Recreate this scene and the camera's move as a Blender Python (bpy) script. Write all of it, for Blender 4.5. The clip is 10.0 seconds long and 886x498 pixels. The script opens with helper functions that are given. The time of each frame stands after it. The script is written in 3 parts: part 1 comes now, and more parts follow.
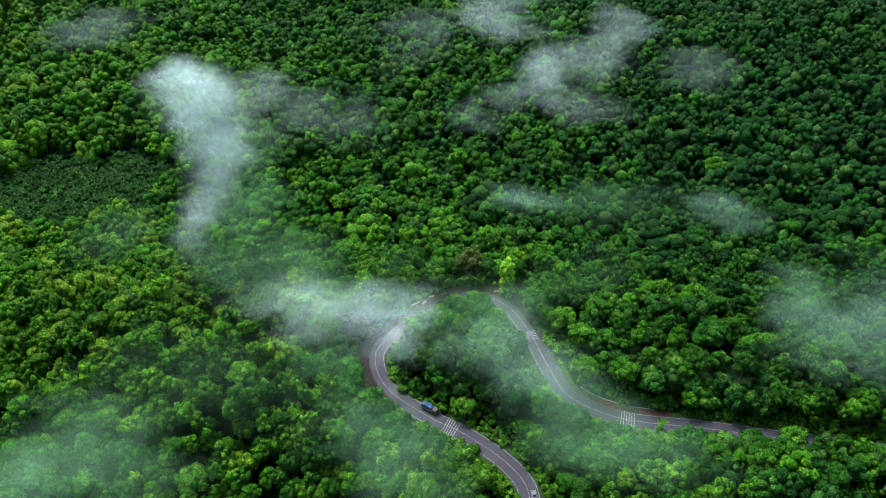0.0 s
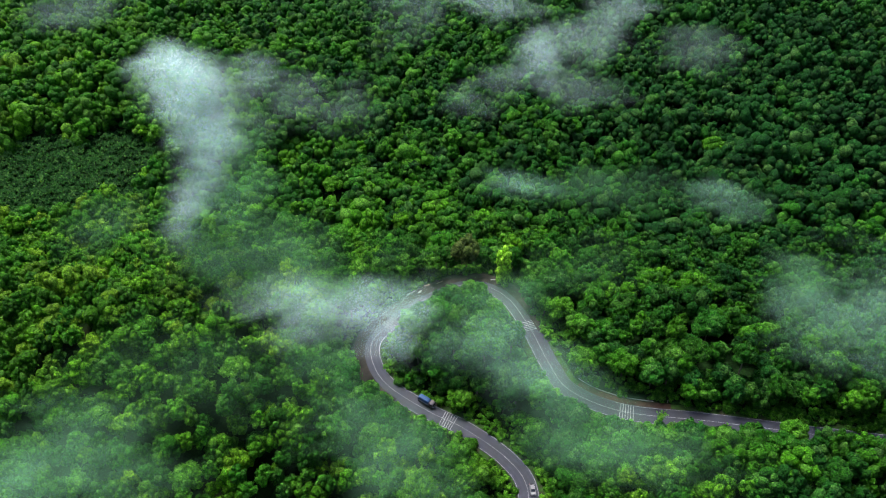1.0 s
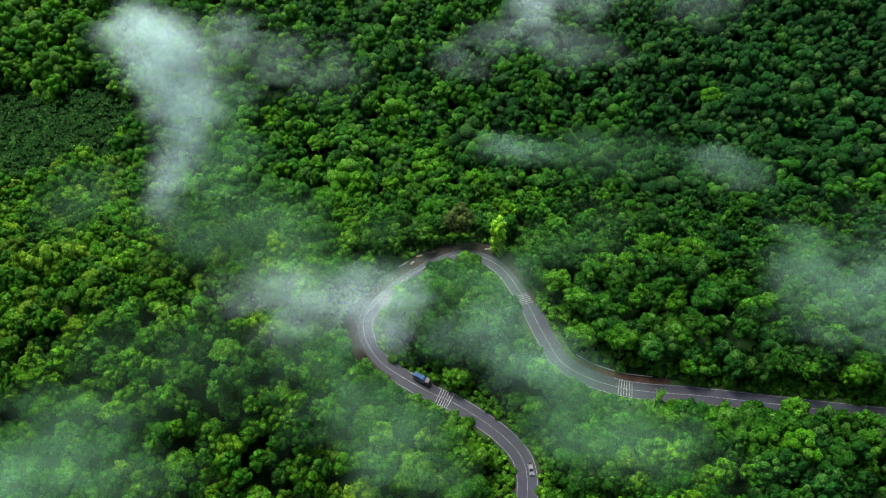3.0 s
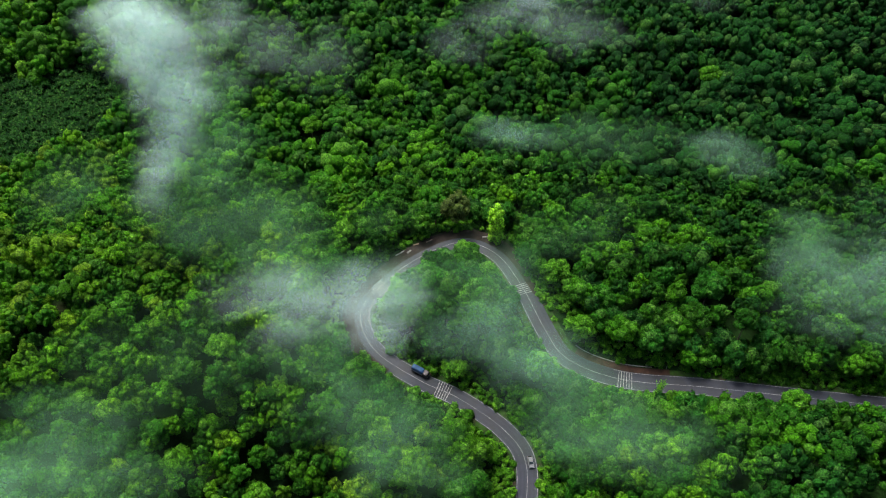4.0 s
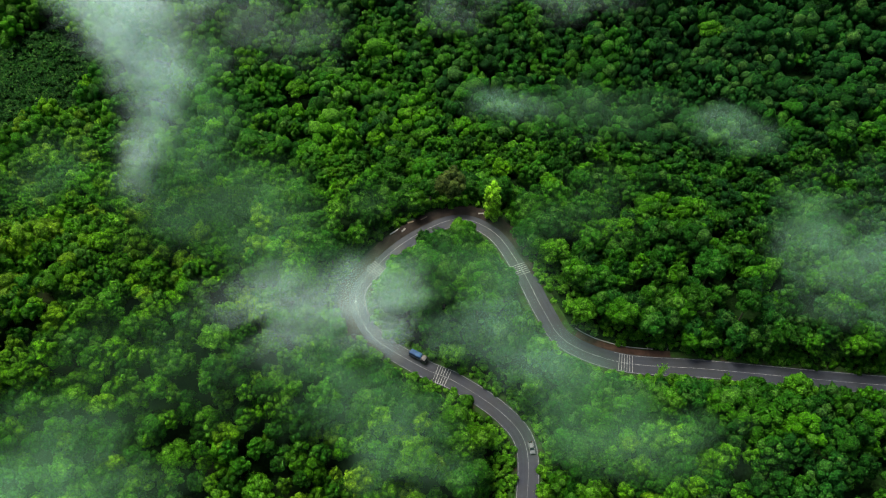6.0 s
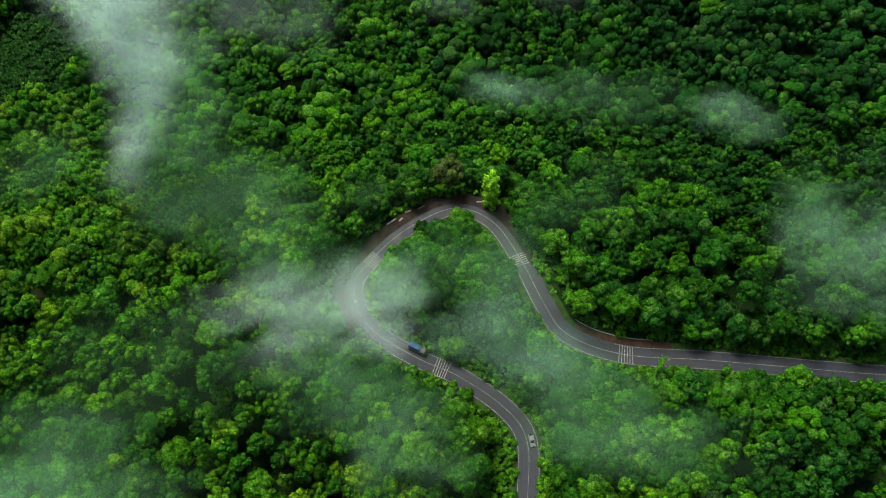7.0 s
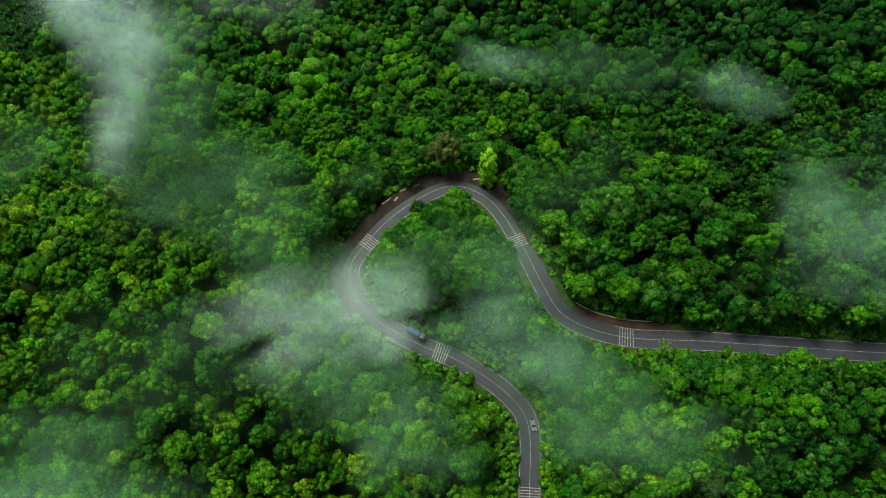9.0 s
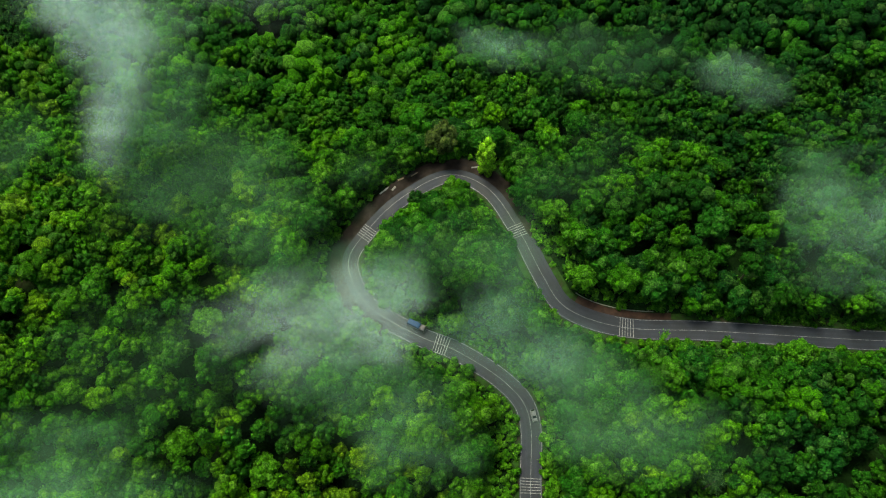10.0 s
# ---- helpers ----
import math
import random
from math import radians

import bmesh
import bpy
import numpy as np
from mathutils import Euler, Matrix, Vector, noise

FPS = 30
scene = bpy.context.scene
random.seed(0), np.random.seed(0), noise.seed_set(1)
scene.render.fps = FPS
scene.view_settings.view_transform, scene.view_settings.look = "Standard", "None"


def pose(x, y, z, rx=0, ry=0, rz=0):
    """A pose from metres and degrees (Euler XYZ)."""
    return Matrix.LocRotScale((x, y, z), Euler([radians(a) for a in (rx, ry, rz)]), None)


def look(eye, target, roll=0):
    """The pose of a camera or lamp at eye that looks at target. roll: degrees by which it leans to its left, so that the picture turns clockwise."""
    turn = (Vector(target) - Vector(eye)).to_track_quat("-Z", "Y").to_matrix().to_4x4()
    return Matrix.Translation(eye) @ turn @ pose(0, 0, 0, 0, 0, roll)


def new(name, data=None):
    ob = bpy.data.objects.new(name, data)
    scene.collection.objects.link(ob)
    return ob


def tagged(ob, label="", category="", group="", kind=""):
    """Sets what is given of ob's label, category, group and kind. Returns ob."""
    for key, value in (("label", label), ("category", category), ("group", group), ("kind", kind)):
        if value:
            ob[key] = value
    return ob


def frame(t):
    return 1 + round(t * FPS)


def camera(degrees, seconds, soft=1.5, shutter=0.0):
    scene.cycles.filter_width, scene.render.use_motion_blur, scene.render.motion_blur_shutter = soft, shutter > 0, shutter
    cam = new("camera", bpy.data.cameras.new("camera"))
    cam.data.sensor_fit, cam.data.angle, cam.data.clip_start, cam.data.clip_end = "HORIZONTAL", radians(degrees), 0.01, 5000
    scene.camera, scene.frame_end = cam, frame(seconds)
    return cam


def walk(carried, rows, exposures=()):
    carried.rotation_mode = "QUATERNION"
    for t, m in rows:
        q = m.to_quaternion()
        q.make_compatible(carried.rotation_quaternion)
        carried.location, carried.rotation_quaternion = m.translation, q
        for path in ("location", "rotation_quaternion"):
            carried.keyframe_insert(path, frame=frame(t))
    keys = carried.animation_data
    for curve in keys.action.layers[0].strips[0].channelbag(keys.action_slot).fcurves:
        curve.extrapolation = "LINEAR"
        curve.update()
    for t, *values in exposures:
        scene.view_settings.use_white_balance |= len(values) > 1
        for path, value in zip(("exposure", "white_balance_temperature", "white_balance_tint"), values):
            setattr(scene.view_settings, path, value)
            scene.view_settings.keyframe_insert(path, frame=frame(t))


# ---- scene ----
cam = camera(59.2, 10.0, soft=1.05)
PATH = [
    (0, (11.44, -190.85, 223.80), (1.85, -29.92, 105.44), -0.31),
    (0.5, (10.65, -185.86, 225.68), (2.12, -27.33, 104.05), -0.34),
    (1, (9.85, -180.98, 227.44), (2.31, -25.07, 102.40), -0.35),
    (1.5, (9.13, -176.20, 229.02), (2.61, -23.22, 100.35), -0.37),
    (2, (8.33, -171.47, 230.62), (2.77, -21.54, 98.37), -0.38),
    (2.5, (7.50, -166.79, 232.27), (2.87, -19.95, 96.56), -0.39),
    (4, (5.14, -152.69, 237.56), (3.13, -15.18, 92.35), -0.39),
    (4.5, (4.33, -147.95, 239.32), (3.14, -13.69, 91.08), -0.38),
    (5, (3.51, -143.16, 241.03), (3.13, -12.24, 89.83), -0.36),
    (5.5, (2.68, -138.33, 242.71), (3.10, -10.86, 88.60), -0.33),
    (7, (0.38, -123.70, 247.77), (3.05, -7.13, 85.27), -0.18),
    (7.5, (-0.37, -118.73, 249.46), (3.01, -5.99, 84.30), -0.10),
    (8, (-1.12, -113.69, 251.15), (2.97, -4.93, 83.35), -0.01),
    (8.5, (-1.88, -108.57, 252.87), (2.89, -3.92, 82.50), 0.10),
    (9, (-2.59, -103.45, 254.60), (2.79, -3.04, 81.72), 0.22),
    (9.5, (-3.24, -98.34, 256.32), (2.69, -2.29, 81.00), 0.35),
    (10, (-3.84, -93.21, 258.05), (2.59, -1.58, 80.39), 0.48),
]
walk(cam, [(t, look(eye, target, roll)) for t, eye, target, roll in PATH],
     exposures=[(0.0, 1.38, 6050, 16), (5.0, 1.06, 6700, 6), (10.0, 0.82, 7300, -8)])

# ---- light: an overcast, rainy morning ----
SUN_EL, SUN_AZ = radians(62), radians(325)
world = bpy.data.worlds.new("sky")
scene.world = world
world.use_nodes = True
wn = world.node_tree
sky = wn.nodes.new("ShaderNodeTexSky")
sky.sky_type = 'NISHITA'
sky.sun_disc = False
sky.sun_elevation, sky.sun_rotation = SUN_EL, SUN_AZ
sky.air_density, sky.dust_density = 1.0, 4.0
wn.nodes["Background"].inputs[1].default_value = 0.110
wn.links.new(sky.outputs[0], wn.nodes["Background"].inputs[0])
sun = new("sun", bpy.data.lights.new("sun", 'SUN'))
sun.data.energy, sun.data.angle, sun.data.color = 2.5, radians(25), (1.0, 0.97, 0.9)
sun.matrix_world = look((math.sin(SUN_AZ) * 100, math.cos(SUN_AZ) * 100, math.tan(SUN_EL) * 100), (0, 0, 0))
scene.cycles.transparent_max_bounces = 40


# ---- materials ----
def material(name):
    m = bpy.data.materials.new(name)
    m.use_nodes = True
    t = m.node_tree
    return m, t, t.nodes["Principled BSDF"]


def node(t, kind, **values):
    n = t.nodes.new(kind)
    for key, value in values.items():
        n.inputs[key.replace("_", " ")].default_value = value
    return n


def ramp(t, fac, stops):
    r = t.nodes.new("ShaderNodeValToRGB")
    e = r.color_ramp.elements
    while len(e) < len(stops):
        e.new(0.5)
    for el, (p, c) in zip(e, stops):
        el.position, el.color = p, (*c, 1)
    t.links.new(fac, r.inputs[0])
    return r.outputs[0]


def maths(t, op, a, b=None):
    n = t.nodes.new("ShaderNodeMath")
    n.operation = op
    for i, v in enumerate((a, b)):
        if v is None:
            continue
        if isinstance(v, (int, float)):
            n.inputs[i].default_value = v
        else:
            t.links.new(v, n.inputs[i])
    return n.outputs[0]


def mixed(t, fac, a, b, blend='MIX'):
    n = t.nodes.new("ShaderNodeMix")
    n.data_type, n.blend_type = 'RGBA', blend
    for i, v in ((0, fac), (6, a), (7, b)):
        if isinstance(v, (int, float)):
            n.inputs[i].default_value = v
        elif isinstance(v, tuple):
            n.inputs[i].default_value = (*v, 1)
        else:
            t.links.new(v, n.inputs[i])
    return n.outputs[2]


def noise_at(t, scale, detail=3.0, rough=0.55, coords="world", distortion=0.0):
    n = node(t, "ShaderNodeTexNoise", Scale=scale, Detail=detail, Roughness=rough, Distortion=distortion)
    if coords == "world":
        t.links.new(t.nodes.new("ShaderNodeNewGeometry").outputs["Position"], n.inputs["Vector"])
    else:
        t.links.new(t.nodes.new("ShaderNodeTexCoord").outputs["Object"], n.inputs["Vector"])
    return n.outputs[0]


def bumped(t, bsdf, height, strength, distance):
    b = node(t, "ShaderNodeBump", Strength=strength, Distance=distance)
    t.links.new(height, b.inputs["Height"])
    t.links.new(b.outputs[0], bsdf.inputs["Normal"])


def simple(name, colour, rough=0.5, metal=0.0, vary=0.25, scale=3.0, gloss=0.5):
    m, t, b = material(name)
    n = noise_at(t, scale, 4.0, coords="object")
    dark = tuple(c * (1 - vary) for c in colour)
    t.links.new(ramp(t, n, [(0.3, dark), (0.7, colour)]), b.inputs["Base Color"])
    b.inputs["Roughness"].default_value, b.inputs["Metallic"].default_value = rough, metal
    b.inputs["Specular IOR Level"].default_value = gloss
    bumped(t, b, n, 0.15, 0.02)
    return m


def foliage(name, stops, through_light=0.3, varied=False):
    """Leaves: a hue for each tree, a lighter or darker tone for each spray of leaves."""
    m, t, b = material(name)
    tint = t.nodes.new("ShaderNodeAttribute")
    tint.attribute_name = "tint"
    own = t.nodes.new("ShaderNodeObjectInfo").outputs["Random"]
    hue = maths(t, 'ADD', maths(t, 'MULTIPLY', tint.outputs["Fac"], 0.8), maths(t, 'MULTIPLY', own, 0.2))
    broad = noise_at(t, 0.012, 2.0)
    hue = maths(t, 'ADD', maths(t, 'MULTIPLY', hue, 0.85), maths(t, 'MULTIPLY', maths(t, 'SUBTRACT', broad, 0.43), 0.7))
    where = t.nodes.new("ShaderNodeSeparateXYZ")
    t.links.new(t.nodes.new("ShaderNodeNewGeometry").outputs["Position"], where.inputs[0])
    # leaves lighter on the western spur, darker towards the north-east
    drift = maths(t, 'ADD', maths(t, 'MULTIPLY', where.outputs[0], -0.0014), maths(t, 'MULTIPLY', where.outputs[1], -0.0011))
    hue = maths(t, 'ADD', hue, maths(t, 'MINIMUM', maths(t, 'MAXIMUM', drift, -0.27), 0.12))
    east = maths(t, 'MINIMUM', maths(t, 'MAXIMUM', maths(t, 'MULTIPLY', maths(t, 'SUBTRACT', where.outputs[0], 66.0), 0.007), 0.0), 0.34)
    # the eastern darkening is weaker on the middle ridge
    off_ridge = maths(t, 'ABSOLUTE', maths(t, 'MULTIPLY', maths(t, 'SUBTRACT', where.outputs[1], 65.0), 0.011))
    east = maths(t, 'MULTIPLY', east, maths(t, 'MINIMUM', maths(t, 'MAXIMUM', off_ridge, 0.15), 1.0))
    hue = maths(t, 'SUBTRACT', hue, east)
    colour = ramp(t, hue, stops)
    if varied:  # trees of lighter and darker kinds side by side
        own_tone = maths(t, 'FRACT', maths(t, 'ADD', maths(t, 'MULTIPLY', tint.outputs["Fac"], 13.7), maths(t, 'MULTIPLY', own, 5.3)))
        colour = mixed(t, 1.0, colour, ramp(t, own_tone, [(0.0, (0.66, 0.66, 0.70)), (0.5, (0.95, 0.95, 0.95)), (1.0, (1.45, 1.38, 1.3))]), 'MULTIPLY')
    island = t.nodes.new("ShaderNodeNewGeometry").outputs["Random Per Island"]
    tone = ramp(t, island, [(0.0, (0.70, 0.76, 0.74)), (0.5, (1.0, 1.0, 1.0)), (1.0, (1.45, 1.34, 1.1))])
    colour = mixed(t, 1.0, colour, tone, 'MULTIPLY')
    # pale leaf highlights are put into the colour of some sprays
    colour = mixed(t, ramp(t, island, [(0.72, (0, 0, 0)), (1.0, (0.4, 0.4, 0.4))]), colour, (0.12, 0.24, 0.06))
    grain = noise_at(t, 2.1, 4.0, 0.65)
    colour = mixed(t, 1.0, colour, ramp(t, grain, [(0.36, (0.42, 0.48, 0.45)), (0.5, (1.0, 1.0, 1.0)), (0.64, (1.75, 1.58, 1.25))]), 'MULTIPLY')
    tuft = noise_at(t, 0.85, 2.0, 0.6)
    colour = mixed(t, 1.0, colour, ramp(t, tuft, [(0.38, (0.62, 0.66, 0.64)), (0.5, (1.0, 1.0, 1.0)), (0.62, (1.42, 1.36, 1.2))]), 'MULTIPLY')
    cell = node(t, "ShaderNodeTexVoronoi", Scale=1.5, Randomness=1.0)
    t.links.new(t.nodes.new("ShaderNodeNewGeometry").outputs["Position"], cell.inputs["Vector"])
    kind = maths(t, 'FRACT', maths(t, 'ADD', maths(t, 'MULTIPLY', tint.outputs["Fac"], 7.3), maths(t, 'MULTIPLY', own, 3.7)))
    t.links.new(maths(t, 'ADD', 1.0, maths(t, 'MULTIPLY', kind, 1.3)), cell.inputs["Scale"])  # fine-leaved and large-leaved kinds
    # shade between leaf clumps is put into the colour: lighter centres, darker edges
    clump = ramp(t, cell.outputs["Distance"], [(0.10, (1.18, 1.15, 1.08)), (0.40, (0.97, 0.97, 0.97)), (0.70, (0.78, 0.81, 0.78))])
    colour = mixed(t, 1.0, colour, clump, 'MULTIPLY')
    bumped(t, b, maths(t, 'SUBTRACT', maths(t, 'ADD', grain, tuft), maths(t, 'MULTIPLY', cell.outputs["Distance"], 0.9)), 1.0, 0.8)
    t.links.new(colour, b.inputs["Base Color"])
    b.inputs["Roughness"].default_value = 0.5
    b.inputs["Specular IOR Level"].default_value = 0.07
    tr = t.nodes.new("ShaderNodeBsdfTranslucent")
    t.links.new(mixed(t, 1.0, colour, (1.1, 1.2, 0.5), 'MULTIPLY'), tr.inputs["Color"])
    mx = t.nodes.new("ShaderNodeMixShader")
    mx.inputs[0].default_value = through_light
    t.links.new(b.outputs[0], mx.inputs[1])
    t.links.new(tr.outputs[0], mx.inputs[2])
    t.links.new(mx.outputs[0], t.nodes["Material Output"].inputs["Surface"])
    return m


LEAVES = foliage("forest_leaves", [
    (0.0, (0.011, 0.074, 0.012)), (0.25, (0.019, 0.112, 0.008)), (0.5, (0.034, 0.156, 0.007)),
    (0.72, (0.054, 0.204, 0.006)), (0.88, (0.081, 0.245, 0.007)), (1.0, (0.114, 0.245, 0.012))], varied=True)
BRIGHT_LEAVES = foliage("bright_leaves", [(0.0, (0.070, 0.25, 0.012)), (1.0, (0.10, 0.30, 0.014))])
LIME_LEAVES = foliage("lime_leaves", [(0.0, (0.24, 0.55, 0.03)), (1.0, (0.28, 0.58, 0.035))], 0.35)
DRY_LEAVES = foliage("dry_leaves", [(0.0, (0.075, 0.125, 0.03)), (1.0, (0.13, 0.14, 0.05))])
PALM_LEAVES = foliage("palm_leaves", [(0.0, (0.025, 0.075, 0.026)), (1.0, (0.05, 0.12, 0.045))])
CROP_LEAVES = foliage("crop_leaves", [(0.0, (0.006, 0.040, 0.008)), (1.0, (0.024, 0.11, 0.016))])
SHRUB_LEAVES = foliage("shrub_leaves", [(0.0, (0.035, 0.15, 0.010)), (0.6, (0.065, 0.22, 0.011)), (1.0, (0.10, 0.28, 0.014))])
BARK = simple("bark", (0.13, 0.10, 0.07), 0.9, 0, 0.5, 1.5)


def ground_material():
    m, t, b = material("forest_floor")
    a = noise_at(t, 0.09, 5.0)
    c = noise_at(t, 1.2, 4.0)
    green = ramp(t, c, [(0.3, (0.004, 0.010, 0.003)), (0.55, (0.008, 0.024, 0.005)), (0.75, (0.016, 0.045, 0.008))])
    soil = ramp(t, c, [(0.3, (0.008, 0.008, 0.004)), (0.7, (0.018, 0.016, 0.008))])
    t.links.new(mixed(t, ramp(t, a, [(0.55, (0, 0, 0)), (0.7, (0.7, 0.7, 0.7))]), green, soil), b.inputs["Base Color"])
    b.inputs["Roughness"].default_value = 0.95
    b.inputs["Specular IOR Level"].default_value = 0.03
    bumped(t, b, c, 0.8, 0.4)
    return m


def asphalt_material():
    """Wet asphalt: dark wheel tracks, damp patches with more gloss."""
    m, t, b = material("wet_asphalt")
    fine = noise_at(t, 6.0, 4.0)
    patch = noise_at(t, 0.16, 4.0, distortion=0.6)
    grey = ramp(t, fine, [(0.3, (0.015, 0.018, 0.027)), (0.7, (0.027, 0.031, 0.044))])
    damp = ramp(t, patch, [(0.38, (0.55, 0.55, 0.58)), (0.62, (1.2, 1.18, 1.18))])
    track = t.nodes.new("ShaderNodeAttribute")
    track.attribute_name = "wear"
    worn = ramp(t, track.outputs["Fac"], [(0.0, (1.1, 1.1, 1.1)), (1.0, (0.62, 0.62, 0.64))])
    t.links.new(mixed(t, 1.0, mixed(t, 1.0, grey, damp, 'MULTIPLY'), worn, 'MULTIPLY'), b.inputs["Base Color"])
    t.links.new(ramp(t, patch, [(0.35, (0.5, 0.5, 0.5)), (0.65, (0.75, 0.75, 0.75))]), b.inputs["Roughness"])
    b.inputs["Specular IOR Level"].default_value = 0.3
    bumped(t, b, fine, 0.3, 0.02)
    return m


def paint_material():
    m, t, b = material("worn_road_paint")
    n = noise_at(t, 1.4, 5.0)
    t.links.new(ramp(t, n, [(0.36, (0.06, 0.06, 0.062)), (0.64, (0.25, 0.25, 0.245))]), b.inputs["Base Color"])
    b.inputs["Roughness"].default_value = 0.55
    return m


def soil_material():
    m, t, b = material("red_soil")
    n = noise_at(t, 0.5, 5.0)
    t.links.new(ramp(t, n, [(0.28, (0.024, 0.018, 0.013)), (0.36, (0.036, 0.025, 0.016)), (0.43, (0.016, 0.034, 0.007)), (0.65, (0.024, 0.065, 0.008))]), b.inputs["Base Color"])
    b.inputs["Roughness"].default_value = 0.85
    b.inputs["Specular IOR Level"].default_value = 0.1
    bumped(t, b, n, 0.6, 0.15)
    return m


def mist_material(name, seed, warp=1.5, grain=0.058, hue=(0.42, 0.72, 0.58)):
    """Thin cloud: scattering sheets whose cover fades outwards and is drawn out and torn by turbulence."""
    m, t, _ = material(name)
    t.nodes.remove(t.nodes["Principled BSDF"])

    def vector(op, a, b):
        n = t.nodes.new("ShaderNodeVectorMath")
        n.operation = op
        for i, v in enumerate((a, b)):
            if isinstance(v, tuple):
                n.inputs[i].default_value = v
            elif v is not None:
                t.links.new(v, n.inputs[i])
        return n

    spot = t.nodes.new("ShaderNodeAttribute")
    spot.attribute_name = "spot"
    cover_of = t.nodes.new("ShaderNodeAttribute")
    cover_of.attribute_name = "cover"
    pos = t.nodes.new("ShaderNodeNewGeometry").outputs["Position"]
    at = vector('ADD', pos, (seed * 37.0, seed * 11.0, 0)).outputs[0]
    slow = node(t, "ShaderNodeTexNoise", Scale=0.033, Detail=3.0, Roughness=0.55)
    t.links.new(at, slow.inputs["Vector"])
    pull = vector('MULTIPLY', vector('SUBTRACT', slow.outputs["Color"], (0.5, 0.5, 0.5)).outputs[0], (warp, warp, 0.0)).outputs[0]
    r = vector('LENGTH', vector('ADD', spot.outputs["Vector"], pull).outputs[0], None).outputs["Value"]
    rim = vector('LENGTH', spot.outputs["Vector"], None).outputs["Value"]
    soft = maths(t, 'MAXIMUM', maths(t, 'SUBTRACT', 1.0, maths(t, 'MULTIPLY', maths(t, 'MULTIPLY', r, r), 1.7)), 0.0)
    soft = maths(t, 'MULTIPLY', soft, soft)
    inside = maths(t, 'MINIMUM', maths(t, 'MAXIMUM', maths(t, 'MULTIPLY', maths(t, 'SUBTRACT', 1.0, rim), 4.0), 0.0), 1.0)
    # streaks along the wind
    streak = vector('MULTIPLY', at, (0.7, 1.25, 1.0)).outputs[0]
    big = node(t, "ShaderNodeTexNoise", Scale=grain, Detail=3.5, Roughness=0.55, Distortion=0.8)
    t.links.new(streak, big.inputs["Vector"])
    torn = t.nodes.new("ShaderNodeMapRange")
    torn.interpolation_type = 'SMOOTHSTEP'
    for i, v in ((1, 0.37), (2, 0.63), (3, 0.0), (4, 1.0)):
        torn.inputs[i].default_value = v
    # the heart of a bank stays closed, its edge is torn
    t.links.new(maths(t, 'ADD', big.outputs[0], maths(t, 'MULTIPLY', maths(t, 'SUBTRACT', soft, 0.3), 0.2)), torn.inputs[0])
    cover = maths(t, 'MULTIPLY', maths(t, 'MULTIPLY', soft, torn.outputs[0]), maths(t, 'MULTIPLY', cover_of.outputs["Fac"], inside))
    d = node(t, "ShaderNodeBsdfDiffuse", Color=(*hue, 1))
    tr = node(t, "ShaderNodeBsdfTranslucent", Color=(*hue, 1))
    lit = t.nodes.new("ShaderNodeMixShader")
    lit.inputs[0].default_value = 0.12
    t.links.new(d.outputs[0], lit.inputs[1])
    t.links.new(tr.outputs[0], lit.inputs[2])
    clear = t.nodes.new("ShaderNodeBsdfTransparent")
    mx = t.nodes.new("ShaderNodeMixShader")
    t.links.new(cover, mx.inputs[0])
    t.links.new(clear.outputs[0], mx.inputs[1])
    t.links.new(lit.outputs[0], mx.inputs[2])
    t.links.new(mx.outputs[0], t.nodes["Material Output"].inputs["Surface"])
    return m


FLOOR, ASPHALT, PAINT, SOIL = ground_material(), asphalt_material(), paint_material(), soil_material()
MUD = simple("wet_mud", (0.027, 0.019, 0.015), 0.8, 0, 0.7, 0.35, 0.12)
RED_MUD = simple("red_mud", (0.050, 0.026, 0.017), 0.8, 0, 0.6, 0.5, 0.15)
CONCRETE = simple("weathered_concrete", (0.22, 0.21, 0.19), 0.8, 0, 0.4, 2.0)


# ---- mesh helpers ----
def mesh_of(name, verts, faces, mat, attrs=(), smooth=False):
    """A mesh from arrays of vertices and of equal-sized faces; attrs: (name, value for each vertex)."""
    verts, faces = np.asarray(verts, np.float32), np.asarray(faces, np.int32)
    me = bpy.data.meshes.new(name)
    k = faces.shape[1]
    me.vertices.add(len(verts))
    me.vertices.foreach_set("co", verts.ravel())
    me.loops.add(faces.size)
    me.loops.foreach_set("vertex_index", faces.ravel())
    me.polygons.add(len(faces))
    me.polygons.foreach_set("loop_start", np.arange(0, faces.size, k, dtype=np.int32))
    for label, values in attrs:
        a = me.attributes.new(label, 'FLOAT', 'POINT')
        a.data.foreach_set("value", np.asarray(values, np.float32))
    me.polygons.foreach_set("use_smooth", np.full(len(faces), smooth))
    me.update(calc_edges=True)
    me.validate()
    if mat:
        me.materials.append(mat)
    return me


def part(name, me, parent, label=""):
    """Links a mesh, or a bmesh with its material, as one object under a thing or part."""
    ob = new(name, me)
    ob.parent = parent
    if label:
        ob["label"] = label
    return ob


def bm_mesh(name, bm, mat, smooth=False):
    me = bpy.data.meshes.new(name)
    bm.to_mesh(me)
    bm.free()
    me.materials.append(mat)
    if smooth:
        for p in me.polygons:
            p.use_smooth = True
    return me


def box(bm, x0, x1, y0, y1, z0, z1, bevel=0.0):
    made = bmesh.ops.create_cube(bm, size=1.0, matrix=Matrix.Translation(((x0 + x1) / 2, (y0 + y1) / 2, (z0 + z1) / 2)) @ Matrix.Diagonal((x1 - x0, y1 - y0, z1 - z0, 1)))
    if bevel:
        vs = set(made["verts"])
        bmesh.ops.bevel(bm, geom=[e for e in bm.edges if e.verts[0] in vs and e.verts[1] in vs], offset=bevel, segments=2, affect='EDGES')


